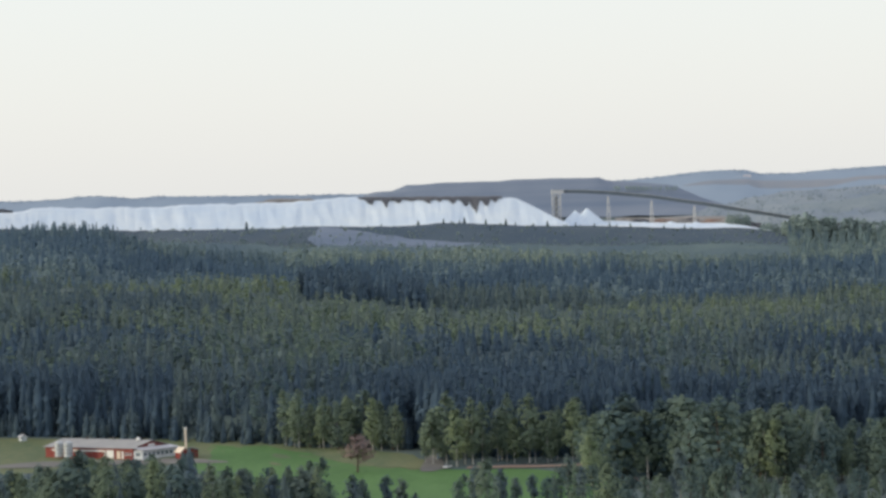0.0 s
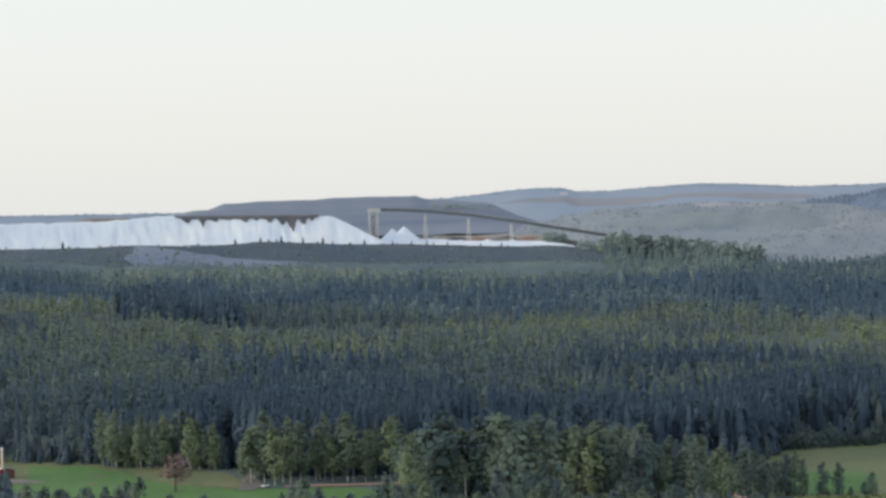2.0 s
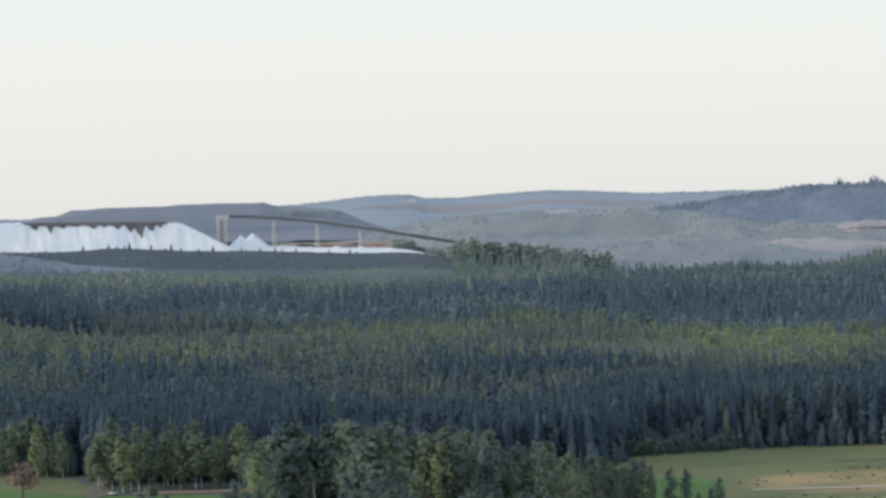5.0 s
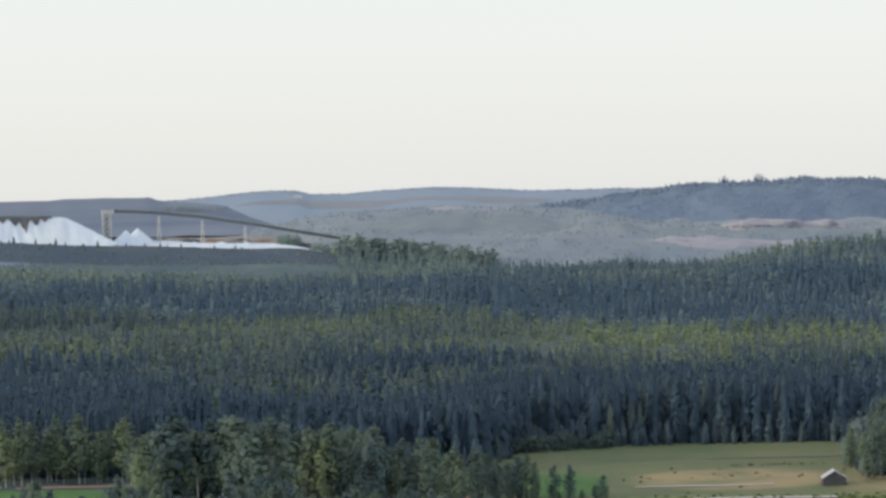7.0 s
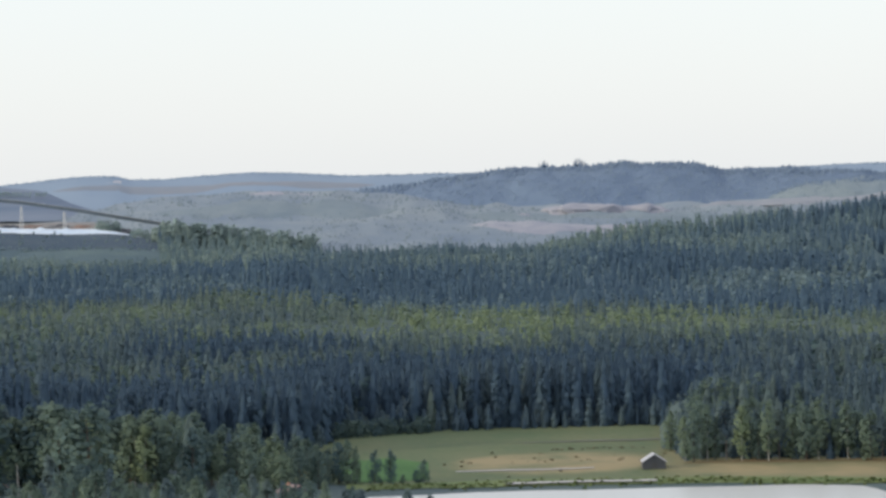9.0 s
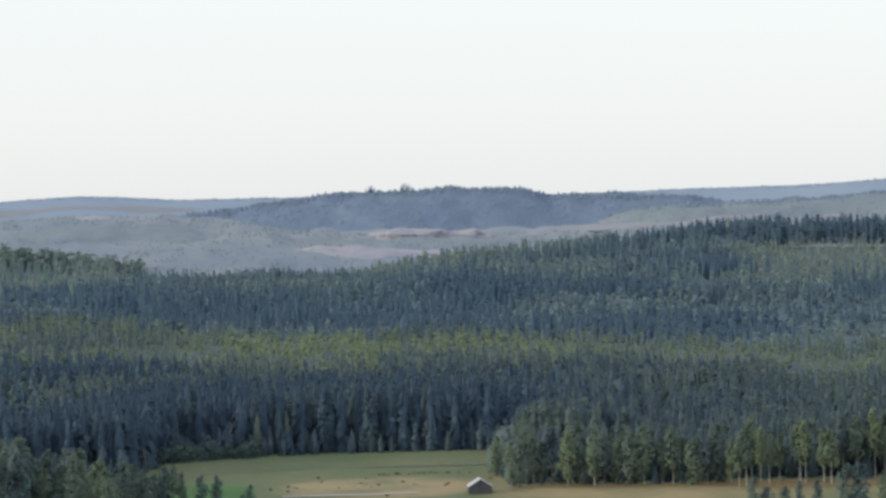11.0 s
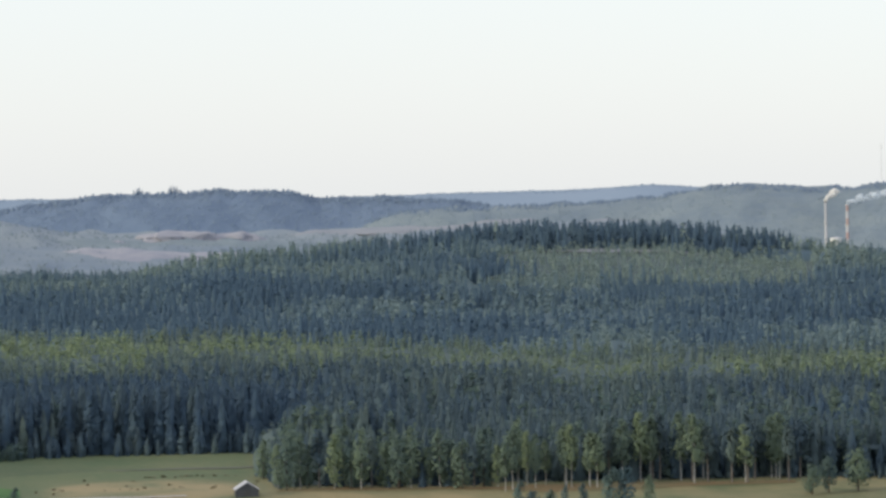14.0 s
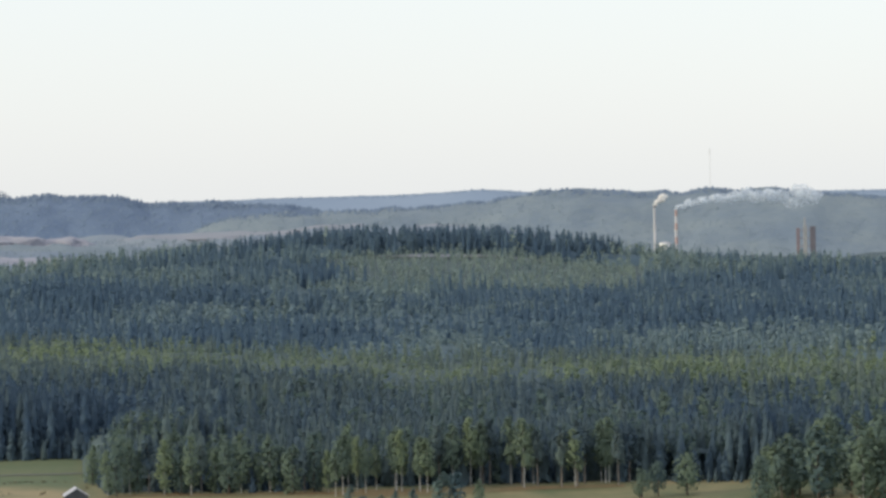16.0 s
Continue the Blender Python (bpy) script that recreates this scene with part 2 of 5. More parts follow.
def crown_normals(V, F, rng):
    """Soft outward normals of a crown, and its faces wound to agree with them."""
    z = V[:, 2]
    half = max(np.abs(V[:, :2]).max(), 0.05)
    n = np.stack([V[:, 0] / half, V[:, 1] / half, 0.30 + 0.9 * np.clip(z - 0.55, -0.3, 0.6)], -1) + 0.12 * rng.randn(len(V), 3)
    n /= np.linalg.norm(n, axis=1)[:, None] + 1e-6
    g = np.cross(V[F[:, 1]] - V[F[:, 0]], V[F[:, 2]] - V[F[:, 0]])
    wrong = (g * n[F].mean(1)).sum(1) < 0
    F = np.where(wrong[:, None], F[:, ::-1], F)
    return n, F


def grid_mesh(name, points, mat, smooth=True):
    """points: an array rows x columns x 3."""
    r, c = points.shape[:2]
    i = np.arange(r * c).reshape(r, c)
    faces = np.stack([i[:-1, :-1], i[:-1, 1:], i[1:, 1:], i[1:, :-1]], -1).reshape(-1, 4)
    me = mesh_from(name, points.reshape(-1, 3), faces, mat)
    if smooth:
        me.polygons.foreach_set("use_smooth", np.ones(len(faces), bool))
    return me


def part(name, bm, mat, parent, label=""):
    me = bpy.data.meshes.new(name)
    bm.normal_update()
    bm.to_mesh(me)
    bm.free()
    me.materials.append(mat)
    ob = new(name, me)
    ob.parent = parent
    if label:
        ob["label"] = label
    return ob


def thing(name, m, label, category, group="", kind=""):
    ob = new(name)
    ob.matrix_world = m
    ob.empty_display_size = 0.5
    return tagged(ob, label, category, group, kind)


def box(bm, lo, hi, bevel=0.0):
    lo, hi = Vector(lo), Vector(hi)
    made = bmesh.ops.create_cube(bm, size=1.0)["verts"]
    for v in made:
        v.co = Vector(((lo[k] + hi[k]) / 2 + v.co[k] * (hi[k] - lo[k]) for k in range(3)))
    if bevel:
        edges = list({e for v in made for e in v.link_edges})
        bmesh.ops.bevel(bm, geom=edges, offset=bevel, segments=1, affect="EDGES")
    return bm


def tube(bm, a, b, r0, r1=None, sides=8, caps=True):
    a, b = Vector(a), Vector(b)
    r1 = r0 if r1 is None else r1
    m = Matrix.Translation((a + b) / 2) @ (b - a).to_track_quat("Z", "Y").to_matrix().to_4x4()
    bmesh.ops.create_cone(bm, cap_ends=caps, segments=sides, radius1=r0, radius2=r1, depth=(b - a).length, matrix=m)
    return bm


# smooth value noise on arrays
LATTICE = np.random.RandomState(5).rand(256, 256)


def vnoise(x, y):
    x, y = np.asarray(x, float), np.asarray(y, float)
    i, j = np.floor(x).astype(int), np.floor(y).astype(int)
    fx, fy = x - i, y - j
    fx, fy = fx * fx * (3 - 2 * fx), fy * fy * (3 - 2 * fy)
    g = lambda p, q: LATTICE[p % 256, q % 256]
    return (g(i, j) * (1 - fx) + g(i + 1, j) * fx) * (1 - fy) + (g(i, j + 1) * (1 - fx) + g(i + 1, j + 1) * fx) * fy


# ---- the lie of the land ----
AZ = np.array([-60, -8, -6, -5, -4.5, -4, -3, -2, 0, 2, 4, 6, 8, 10, 12, 14, 16, 18, 20, 22, 25, 70], float)
FRONT_AZ = [-60, -6.5, -3.7, -1.8, -0.5, 0.0, 7.0, 7.6, 12.2, 12.35, 15.0, 24.0, 70]
FRONT_D = [1460, 1460, 1413, 1365, 1345, 1292, 1292, 1366, 1372, 1246, 1238, 1236, 1236]


def front(a):
    """Where the forest begins."""
    return np.interp(a, FRONT_AZ, FRONT_D)


def row(*pairs):
    return np.interp(AZ, [p[0] for p in pairs], [p[1] for p in pairs])


CREST_D = row((-8, 2450), (6, 2400), (10, 2200), (14, 2050), (20, 1980), (25, 1950))
CREST_Z = row((-8, 36), (-6, 33), (-4, 27), (-2, 22), (0, 15), (2, 13.5), (4, 12.5), (6, 12), (8, 8), (10, 6), (12, 8), (14, 9), (16, 6), (18, 4), (22, 4), (25, 2))
SECOND_D = row((-8, 3550), (25, 3550))
SECOND_Z = row((-8, 55), (-6, 52), (-5, 50), (-4.5, 38), (-4, 32), (-3, 24), (-2.5, 22), (0, 19), (2, 17), (4, 12), (6, 14), (8, 15), (10, 15), (12, 27), (13.5, 33), (15, 43), (16, 47), (18, 46), (19.4, 43), (20.2, 30), (22, 19), (25, 16))
BANK_FOOT = row((-8, 46), (-4, 42), (-2, 36), (0, 31), (2, 27), (4, 24), (5.6, 20), (6.4, 6), (14, 6), (20, 8), (25, 8))
BANK_TOP = row((-8, 64), (-6.4, 63), (-4.6, 57), (-1, 54.5), (1, 52.5), (1.8, 49), (3, 44), (4.6, 41), (5.6, 32), (6.4, 14), (8, 6), (14, 8), (19, 12), (25, 14))
TERRACE = row((-8, 66), (1, 56), (1.8, 54), (3.6, 52), (4.6, 48), (6, 24), (10, 12), (14, 14), (18, 20), (25, 24))
BACK = row((-8, 72), (0, 68), (3, 62), (5, 50), (8, 45), (16, 45), (25, 45))
RISE_A = row((-8, 0.66), (12, 0.62), (15, 0.14), (19.4, 0.14), (21, 0.45), (25, 0.5))
RISE_B = row((-8, 0.80), (12, 0.78), (15, 0.40), (19.4, 0.40), (21, 0.65), (25, 0.7))
RISE_C = row((-8, 0.97), (12, 0.96), (15, 0.84), (19.4, 0.84), (21, 0.95), (25, 0.96))
FLAT = np.ones_like(AZ)
STATIONS = [
    (0, 93.2 * FLAT), (40, 88 * FLAT), (200, 55 * FLAT), (500, 16 * FLAT), (760, 2.5 * FLAT),
    (1060, row((-60, 3), (6, 2.5), (7.6, 0.8), (8.2, -1.5), (30, -1.5), (70, -1.5))),
    (1165, row((-60, 4), (6, 3), (7.6, 0.8), (8.2, -0.6), (14.5, -0.6), (16, 0.3), (25, 1.0))),
    (1200, row((-60, 4), (6, 3.2), (8, 0.9), (16, 0.9), (25, 1.5))),
    (1250, row((-60, 5), (6, 3.8), (8, 2.5), (25, 4.0))),
    (1370, 6 * FLAT), (1600, row((-8, 12), (0, 8), (10, 6), (25, 5))),
    (CREST_D, CREST_Z), (CREST_D + 330, np.maximum(CREST_Z - 15, 0.5)), (SECOND_D - 600, SECOND_Z * RISE_A), (SECOND_D - 350, SECOND_Z * RISE_B), (SECOND_D - 70, SECOND_Z * RISE_C), (SECOND_D, SECOND_Z),
    (SECOND_D + 250, SECOND_Z - 8), (4080 * FLAT, BANK_FOOT), (4215 * FLAT, BANK_TOP), (4420 * FLAT, TERRACE), (4850 * FLAT, BACK), (6500 * FLAT, BACK - 20),
]
ST_D = np.array([d * FLAT for d, z in STATIONS])
ST_Z = np.array([z for d, z in STATIONS])


def land(a, d):
    """Height of the ground at azimuth a and distance d (arrays of one shape)."""
    a, d = np.broadcast_arrays(np.asarray(a, float), np.asarray(d, float))
    i = np.clip(np.searchsorted(AZ, a) - 1, 0, len(AZ) - 2)
    f = np.clip((a - AZ[i]) / (AZ[i + 1] - AZ[i]), 0, 1)
    f = f * f * (3 - 2 * f)
    out = np.zeros(a.shape)
    sd = ST_D[:, i] * (1 - f) + ST_D[:, i + 1] * f
    sz = ST_Z[:, i] * (1 - f) + ST_Z[:, i + 1] * f
    for k in range(len(STATIONS) - 1):
        m = (d >= sd[k]) & (d <= sd[k + 1])
        g = np.clip((d - sd[k]) / np.maximum(sd[k + 1] - sd[k], 1e-6), 0, 1)
        g = 0.5 * g + 0.5 * g * g * (3 - 2 * g)
        out = np.where(m, sz[k] * (1 - g) + sz[k + 1] * g, out)
    x, y = d * np.sin(np.radians(a)), d * np.cos(np.radians(a))
    rough = np.clip((d - 1400) / 600, 0, 1)
    return out + rough * (4.0 * (vnoise(x / 130, y / 130) - 0.5) + 3.0 * (vnoise(x / 47 + 9, y / 47) - 0.5)) + 0.35 * (vnoise(x / 15, y / 15) - 0.5)


def at(a, d, lift=0.0):
    return polar(a, d, float(land(a, d)) + lift)


def xyz(a, d, z):
    return np.stack([d * np.sin(np.radians(a)), d * np.cos(np.radians(a)), z], -1)


ga = np.concatenate([np.linspace(-170, -60, 23)[:-1], np.linspace(-60, -9, 26)[:-1], np.linspace(-9, 26, 141), np.linspace(26, 70, 23)[1:], np.linspace(70, 190, 25)[1:]])
gd = np.concatenate([[0.0, 4, 15, 40, 80, 130], np.arange(200, 1000, 80), np.arange(1000, 1420, 10), np.arange(1420, 4900, 30), [4950, 5200, 5600, 6500]])
A2, D2 = np.meshgrid(ga, gd)
ground = new("ground", grid_mesh("ground", xyz(A2, D2, land(A2, D2)), M["ground"]))
tagged(ground, "rolling forest ground of moss, heath and undergrowth", "ground", kind="structure")


def patch(name, label, mat, edge, lift, step=8.0, category="field"):
    """A sheet that follows the land inside near and far edges given over azimuth: (a, near, far)."""
    e = np.array(edge, float)
    n = max(8, int((e[-1, 0] - e[0, 0]) * e[0, 1] * 0.01745 / step))
    a = np.linspace(e[0, 0], e[-1, 0], n)
    lo, hi = np.interp(a, e[:, 0], e[:, 1]), np.interp(a, e[:, 0], e[:, 2])
    wob = (vnoise(a * 9, a * 0 + 3) - 0.5) * 0.14 * (hi - lo)
    rows = max(3, int((hi - lo).max() / 8))
    s = np.linspace(0, 1, rows)[:, None]
    d = (lo + wob * 0.6) * (1 - s) + (hi + wob) * s
    aa = np.broadcast_to(a, d.shape)
    ob = new(name, grid_mesh(name, xyz(aa, d, land(aa, d) + lift), mat))
    return tagged(ob, label, category, kind="structure")


patch("field", "bright green sown field beside the farm", M["crop"], [(-3.8, 1300, 1306), (-3.5, 1262, 1396), (-2.7, 1230, 1386), (-1.9, 1120, 1352), (-1.3, 1110, 1300), (0.2, 1110, 1262), (2.4, 1120, 1252)], 0.12)
patch("meadow", "mown yellow-green meadow at the forest edge", M["meadow"], [(-7.5, 1300, 1468), (-3.6, 1318, 1430), (-1.5, 1290, 1368), (-0.2, 1262, 1300)], 0.09)
patch("field", "small strip of bright green crop by the lake", M["crop"], [(7.5, 1212, 1280), (8.3, 1210, 1284), (8.8, 1214, 1262)], 0.3)


def pasture():
    """Olive grass that dries to straw in ragged spots, from the lake to the woods."""
    a = np.linspace(5.5, 25, 420)
    near = np.interp(a, [5.5, 9, 12.4, 16, 25], [1210, 1198, 1198, 1176, 1120])
    far = np.interp(a, [5.5, 9, 12.3, 12.45, 16, 25], [1372, 1378, 1376, 1252, 1250, 1246])
    s = np.linspace(0, 1, 46)[:, None]
    d = near * (1 - s) + far * s
    aa = np.broadcast_to(a, d.shape)
    x, y = d * np.sin(np.radians(aa)), d * np.cos(np.radians(aa))
    ragged = 0.55 * vnoise(x / 26, y / 26) + 0.3 * vnoise(x / 9, y / 12) + 0.15 * vnoise(x / 4, y / 4)
    spot = np.clip((1.0 - ((aa - 10.7) / 1.75) ** 2 - ((d - 1252) / 36.0) ** 2) * 1.6, 0, 1)
    shore = np.clip((aa - 12.0) / 0.7, 0, 1) * (0.62 - 0.25 * np.clip((1215 - d) / 30, 0, 1))
    tone = np.clip(0.10 + 2.0 * np.maximum(spot, shore) * np.clip(ragged - 0.10, 0, 1) + 0.3 * (ragged - 0.5), 0, 1)
    i = np.arange(aa.size).reshape(aa.shape)
    quad = np.stack([i[:-1, :-1], i[:-1, 1:], i[1:, 1:], i[1:, :-1]], -1).reshape(-1, 4)
    me = mesh_from("meadow", xyz(aa, d, land(aa, d) + 0.15).reshape(-1, 3), quad, M["pasture"], tone.ravel())
    tagged(new("meadow", me), "olive pasture with straw-coloured dry spots by the lake", "field", kind="structure")


pasture()
lake_a = np.linspace(-3, 60, 64)
L2, K2 = np.meshgrid(lake_a, np.linspace(600, 1192, 12))
lake = tagged(new("water", grid_mesh("water", xyz(L2, K2, L2 * 0.0), M["water"])), "still lake with the pale sky reflection put into its colour", "lake", kind="structure")


# ---- far hills and mine heaps, haze painted into their colours ----
def ridge(name, label, mat, profile, d, depth, foot, bumps, category="hill", cell=9.0, sink=0.0):
    """A long hill: a slope from its foot up to a crest fitted to the camera's view, its depression over azimuth given
    in pixels at 7000 to the radian.
    """
    p = np.array(profile, float)
    a = np.arange(p[0, 0], p[-1, 0], cell / d * 57.3)
    top = EYE - (np.interp(a, p[:, 0], p[:, 1]) + sink) * d / 7000
    s = np.concatenate([np.linspace(0, 1, 16), [1.15, 1.6]])[:, None]
    aa, dd = np.broadcast_to(a, (len(s), len(a))), d - depth * (1 - s) + 0 * a
    lift = np.where(s <= 1, 0.35 * s + 0.65 * (s * s * (3 - 2 * s)), np.maximum(0.4, 1 - (s - 1) * 0.5))
    z = foot + (top - foot) * lift
    x, y = dd * np.sin(np.radians(aa)), dd * np.cos(np.radians(aa))
    z = z + bumps * (vnoise(x / 22, y / 22) - 0.5) + bumps * 1.5 * (vnoise(x / 90 + 4, y / 90) - 0.5) * (1 - np.clip(s, 0, 1) ** 4)
    ob = new(name, grid_mesh(name, xyz(aa, dd, z), mat))
    return tagged(ob, label, category, kind="structure")


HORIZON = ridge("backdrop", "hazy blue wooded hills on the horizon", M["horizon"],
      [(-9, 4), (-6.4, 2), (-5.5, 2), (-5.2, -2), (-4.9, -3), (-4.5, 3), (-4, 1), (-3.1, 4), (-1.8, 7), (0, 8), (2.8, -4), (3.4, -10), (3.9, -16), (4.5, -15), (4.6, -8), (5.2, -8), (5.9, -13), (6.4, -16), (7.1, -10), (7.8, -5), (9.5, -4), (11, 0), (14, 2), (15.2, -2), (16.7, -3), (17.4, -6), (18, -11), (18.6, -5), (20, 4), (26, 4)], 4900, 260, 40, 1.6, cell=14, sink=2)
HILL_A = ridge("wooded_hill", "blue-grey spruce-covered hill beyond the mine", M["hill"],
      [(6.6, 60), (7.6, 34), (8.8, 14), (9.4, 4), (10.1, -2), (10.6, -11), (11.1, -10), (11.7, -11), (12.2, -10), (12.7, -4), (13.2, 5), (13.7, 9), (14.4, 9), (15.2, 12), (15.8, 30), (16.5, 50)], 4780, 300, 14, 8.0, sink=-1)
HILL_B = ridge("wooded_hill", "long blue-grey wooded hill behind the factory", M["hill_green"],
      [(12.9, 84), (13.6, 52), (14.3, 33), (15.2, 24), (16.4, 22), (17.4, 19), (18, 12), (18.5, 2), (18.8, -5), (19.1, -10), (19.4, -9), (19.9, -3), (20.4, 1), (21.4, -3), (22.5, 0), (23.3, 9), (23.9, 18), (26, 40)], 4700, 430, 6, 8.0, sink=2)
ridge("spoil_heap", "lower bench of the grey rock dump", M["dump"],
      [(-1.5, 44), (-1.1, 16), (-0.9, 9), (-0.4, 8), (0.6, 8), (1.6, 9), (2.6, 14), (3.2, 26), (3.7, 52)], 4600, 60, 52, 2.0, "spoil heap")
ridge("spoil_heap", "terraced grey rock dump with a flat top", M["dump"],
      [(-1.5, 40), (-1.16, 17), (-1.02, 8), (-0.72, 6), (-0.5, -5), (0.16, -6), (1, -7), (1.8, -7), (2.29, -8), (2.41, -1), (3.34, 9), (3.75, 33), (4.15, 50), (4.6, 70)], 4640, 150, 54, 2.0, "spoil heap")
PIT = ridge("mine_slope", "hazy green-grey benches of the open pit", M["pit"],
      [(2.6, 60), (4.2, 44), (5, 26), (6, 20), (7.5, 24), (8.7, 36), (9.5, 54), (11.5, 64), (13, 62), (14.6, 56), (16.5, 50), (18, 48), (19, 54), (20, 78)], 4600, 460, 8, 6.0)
# ---- gypsum pile ----
def gypsum_mound():
    top = [(-8, 26), (-6.4, 25), (-6.1, 24), (-5.9, 18), (-5.3, 20), (-4.1, 24), (-3.3, 20), (-1.9, 20), (-1.57, 15), (-1.16, 18), (-0.67, 19), (0.81, 23), (1.09, 26), (1.62, 60), (1.85, 74)]
    p = np.array(top, float)
    a = np.arange(-8, 1.85, 0.025)
    d0 = 4222.0
    crest = EYE - np.interp(a, p[:, 0], p[:, 1]) * 4270 / 7000 + 2.4 * (vnoise(a * 5, 0 * a) - 0.5) * (a < -1.2) + 0.8 * (vnoise(a * 19, 0 * a) - 0.5)
    foot = land(a, d0 + 0 * a) - 0.6
    s = np.concatenate([np.linspace(0, 1, 18), np.linspace(1.2, 3.0, 5), [3.6]])[:, None]
    h = np.maximum(crest - foot, 0.4)
    rib = (np.abs(vnoise(a * 6 + s * 0.6, s * 0.7) - 0.5) * 2 - 0.5) * 2.6 + (vnoise(a * 21 + s * 0.4, s * 1.3) - 0.5) * 1.6
    dd = d0 + s * h * 1.35 + rib * np.sin(np.clip(s, 0, 1) * math.pi) ** 0.6
    z = foot + h * np.where(s <= 1, s ** 1.06, np.where(s <= 3.0, 1.0 + 0.03 * vnoise(a * 9, s * 3), 0.2))
    aa = np.broadcast_to(a, dd.shape)
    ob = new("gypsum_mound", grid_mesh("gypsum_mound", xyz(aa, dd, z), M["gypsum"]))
    tagged(ob, "long white gypsum stockpile with gullied slopes", "stockpile")
    # dark spoil tipped over the crest, running down in tongues
    m = (a > -1.2) & (a < 0.9)
    aa, cut = a[m], 0.05 + 0.05 * vnoise(a[m] * 14, 0 * a[m])
    for a0, size, w in ((-1.02, 0.30, 0.10), (-0.80, 0.36, 0.07), (-0.62, 0.22, 0.10), (-0.18, 0.30, 0.09), (-0.02, 0.18, 0.08), (0.18, 0.28, 0.10), (0.36, 0.46, 0.09), (0.50, 0.66, 0.10), (0.66, 0.42, 0.09), (0.78, 0.25, 0.06)):
        cut = np.maximum(cut, 0.85 * size * (1 - np.abs(np.clip((aa - a0) / np.where(aa > a0, w * 0.6, w * 1.2), -1, 1))) ** 0.8 * (0.8 + 0.4 * vnoise(aa * 60, aa * 0)))
    cut = cut * np.clip((aa + 1.2) / 0.15, 0, 1) * np.clip((0.9 - aa) / 0.1, 0, 1)
    t = np.linspace(0, 1, 9)[:, None]
    s = 1 - cut * (1 - t)
    s = np.concatenate([s, np.full((1, len(aa)), 1.3), np.full((1, len(aa)), 2.8)])
    hh, ff = h[m], foot[m]
    rib = (np.abs(vnoise(aa * 6 + s * 0.6, s * 0.7) - 0.5) * 2 - 0.5) * 2.6 + (vnoise(aa * 21 + s * 0.4, s * 1.3) - 0.5) * 1.6
    dd = d0 + s * hh * 1.35 + rib * np.sin(np.clip(s, 0, 1) * math.pi) ** 0.6 - 0.7
    z = ff + hh * np.where(s <= 1, np.clip(s, 0, 1) ** 1.06, 1.035) + 0.5
    cap = new("cap", grid_mesh("cap", xyz(np.broadcast_to(aa, dd.shape), dd, z), M["spoil"]))
    cap.parent = ob
    cap["label"] = "dark waste soil tipped over the crest"


gypsum_mound()
patch("bank", "dark scrub-covered embankment below the white pile", M["bank"], [(-8, 4082, 4214), (-4.6, 4082, 4214), (1.8, 4082, 4214), (4.6, 4082, 4212), (5.6, 4085, 4200)], 0.5, 12)
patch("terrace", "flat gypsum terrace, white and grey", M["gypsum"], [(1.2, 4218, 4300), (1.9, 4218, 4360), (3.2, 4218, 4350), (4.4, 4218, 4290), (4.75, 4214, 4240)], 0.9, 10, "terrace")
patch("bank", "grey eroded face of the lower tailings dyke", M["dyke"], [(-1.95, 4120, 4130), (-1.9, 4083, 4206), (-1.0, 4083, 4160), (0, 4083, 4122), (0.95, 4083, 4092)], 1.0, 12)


def small_cone(a, d, r, h):
    bm = bmesh.new()
    bmesh.ops.create_cone(bm, segments=28, radius1=r, radius2=0.4, depth=h, matrix=Matrix.Translation((0, 0, h / 2)))
    bmesh.ops.subdivide_edges(bm, edges=bm.edges[:], cuts=3, use_grid_fill=True)
    for v in bm.verts:
        k = 1 + 0.09 * (noise.noise(v.co * 0.35) + noise.noise(v.co * 0.9) * 0.5)
        v.co.x, v.co.y = v.co.x * k, v.co.y * k
    me = bpy.data.meshes.new("gypsum_cone")
    bm.to_mesh(me)
    bm.free()
    me.materials.append(M["gypsum"])
    ob = new("gypsum_cone", me)
    ob.matrix_world = Matrix.Translation(at(a, d, -1.0))
    tagged(ob, "small pointed heap of white gypsum under the conveyor", "stockpile", "gypsum heaps")


small_cone(1.93, 4290, 21, 18.5)
small_cone(2.10, 4285, 24, 20.5)
for a0, d0, r0, h0 in ((2.30, 4262, 13, 4.0), (2.45, 4275, 14, 5.0), (2.60, 4256, 11, 3.0), (2.75, 4265, 16, 4.5), (2.92, 4280, 12, 4.2), (3.10, 4262, 15, 3.6), (3.30, 4285, 12, 4.4), (3.46, 4260, 14, 3.4), (3.66, 4275, 16, 4.4), (3.88, 4262, 12, 3.4), (4.08, 4270, 13, 4.0), (4.30, 4256, 11, 3.2)):
    small_cone(a0, d0, r0, h0)

# ---- tree templates ----
RNG = np.random.RandomState(11)


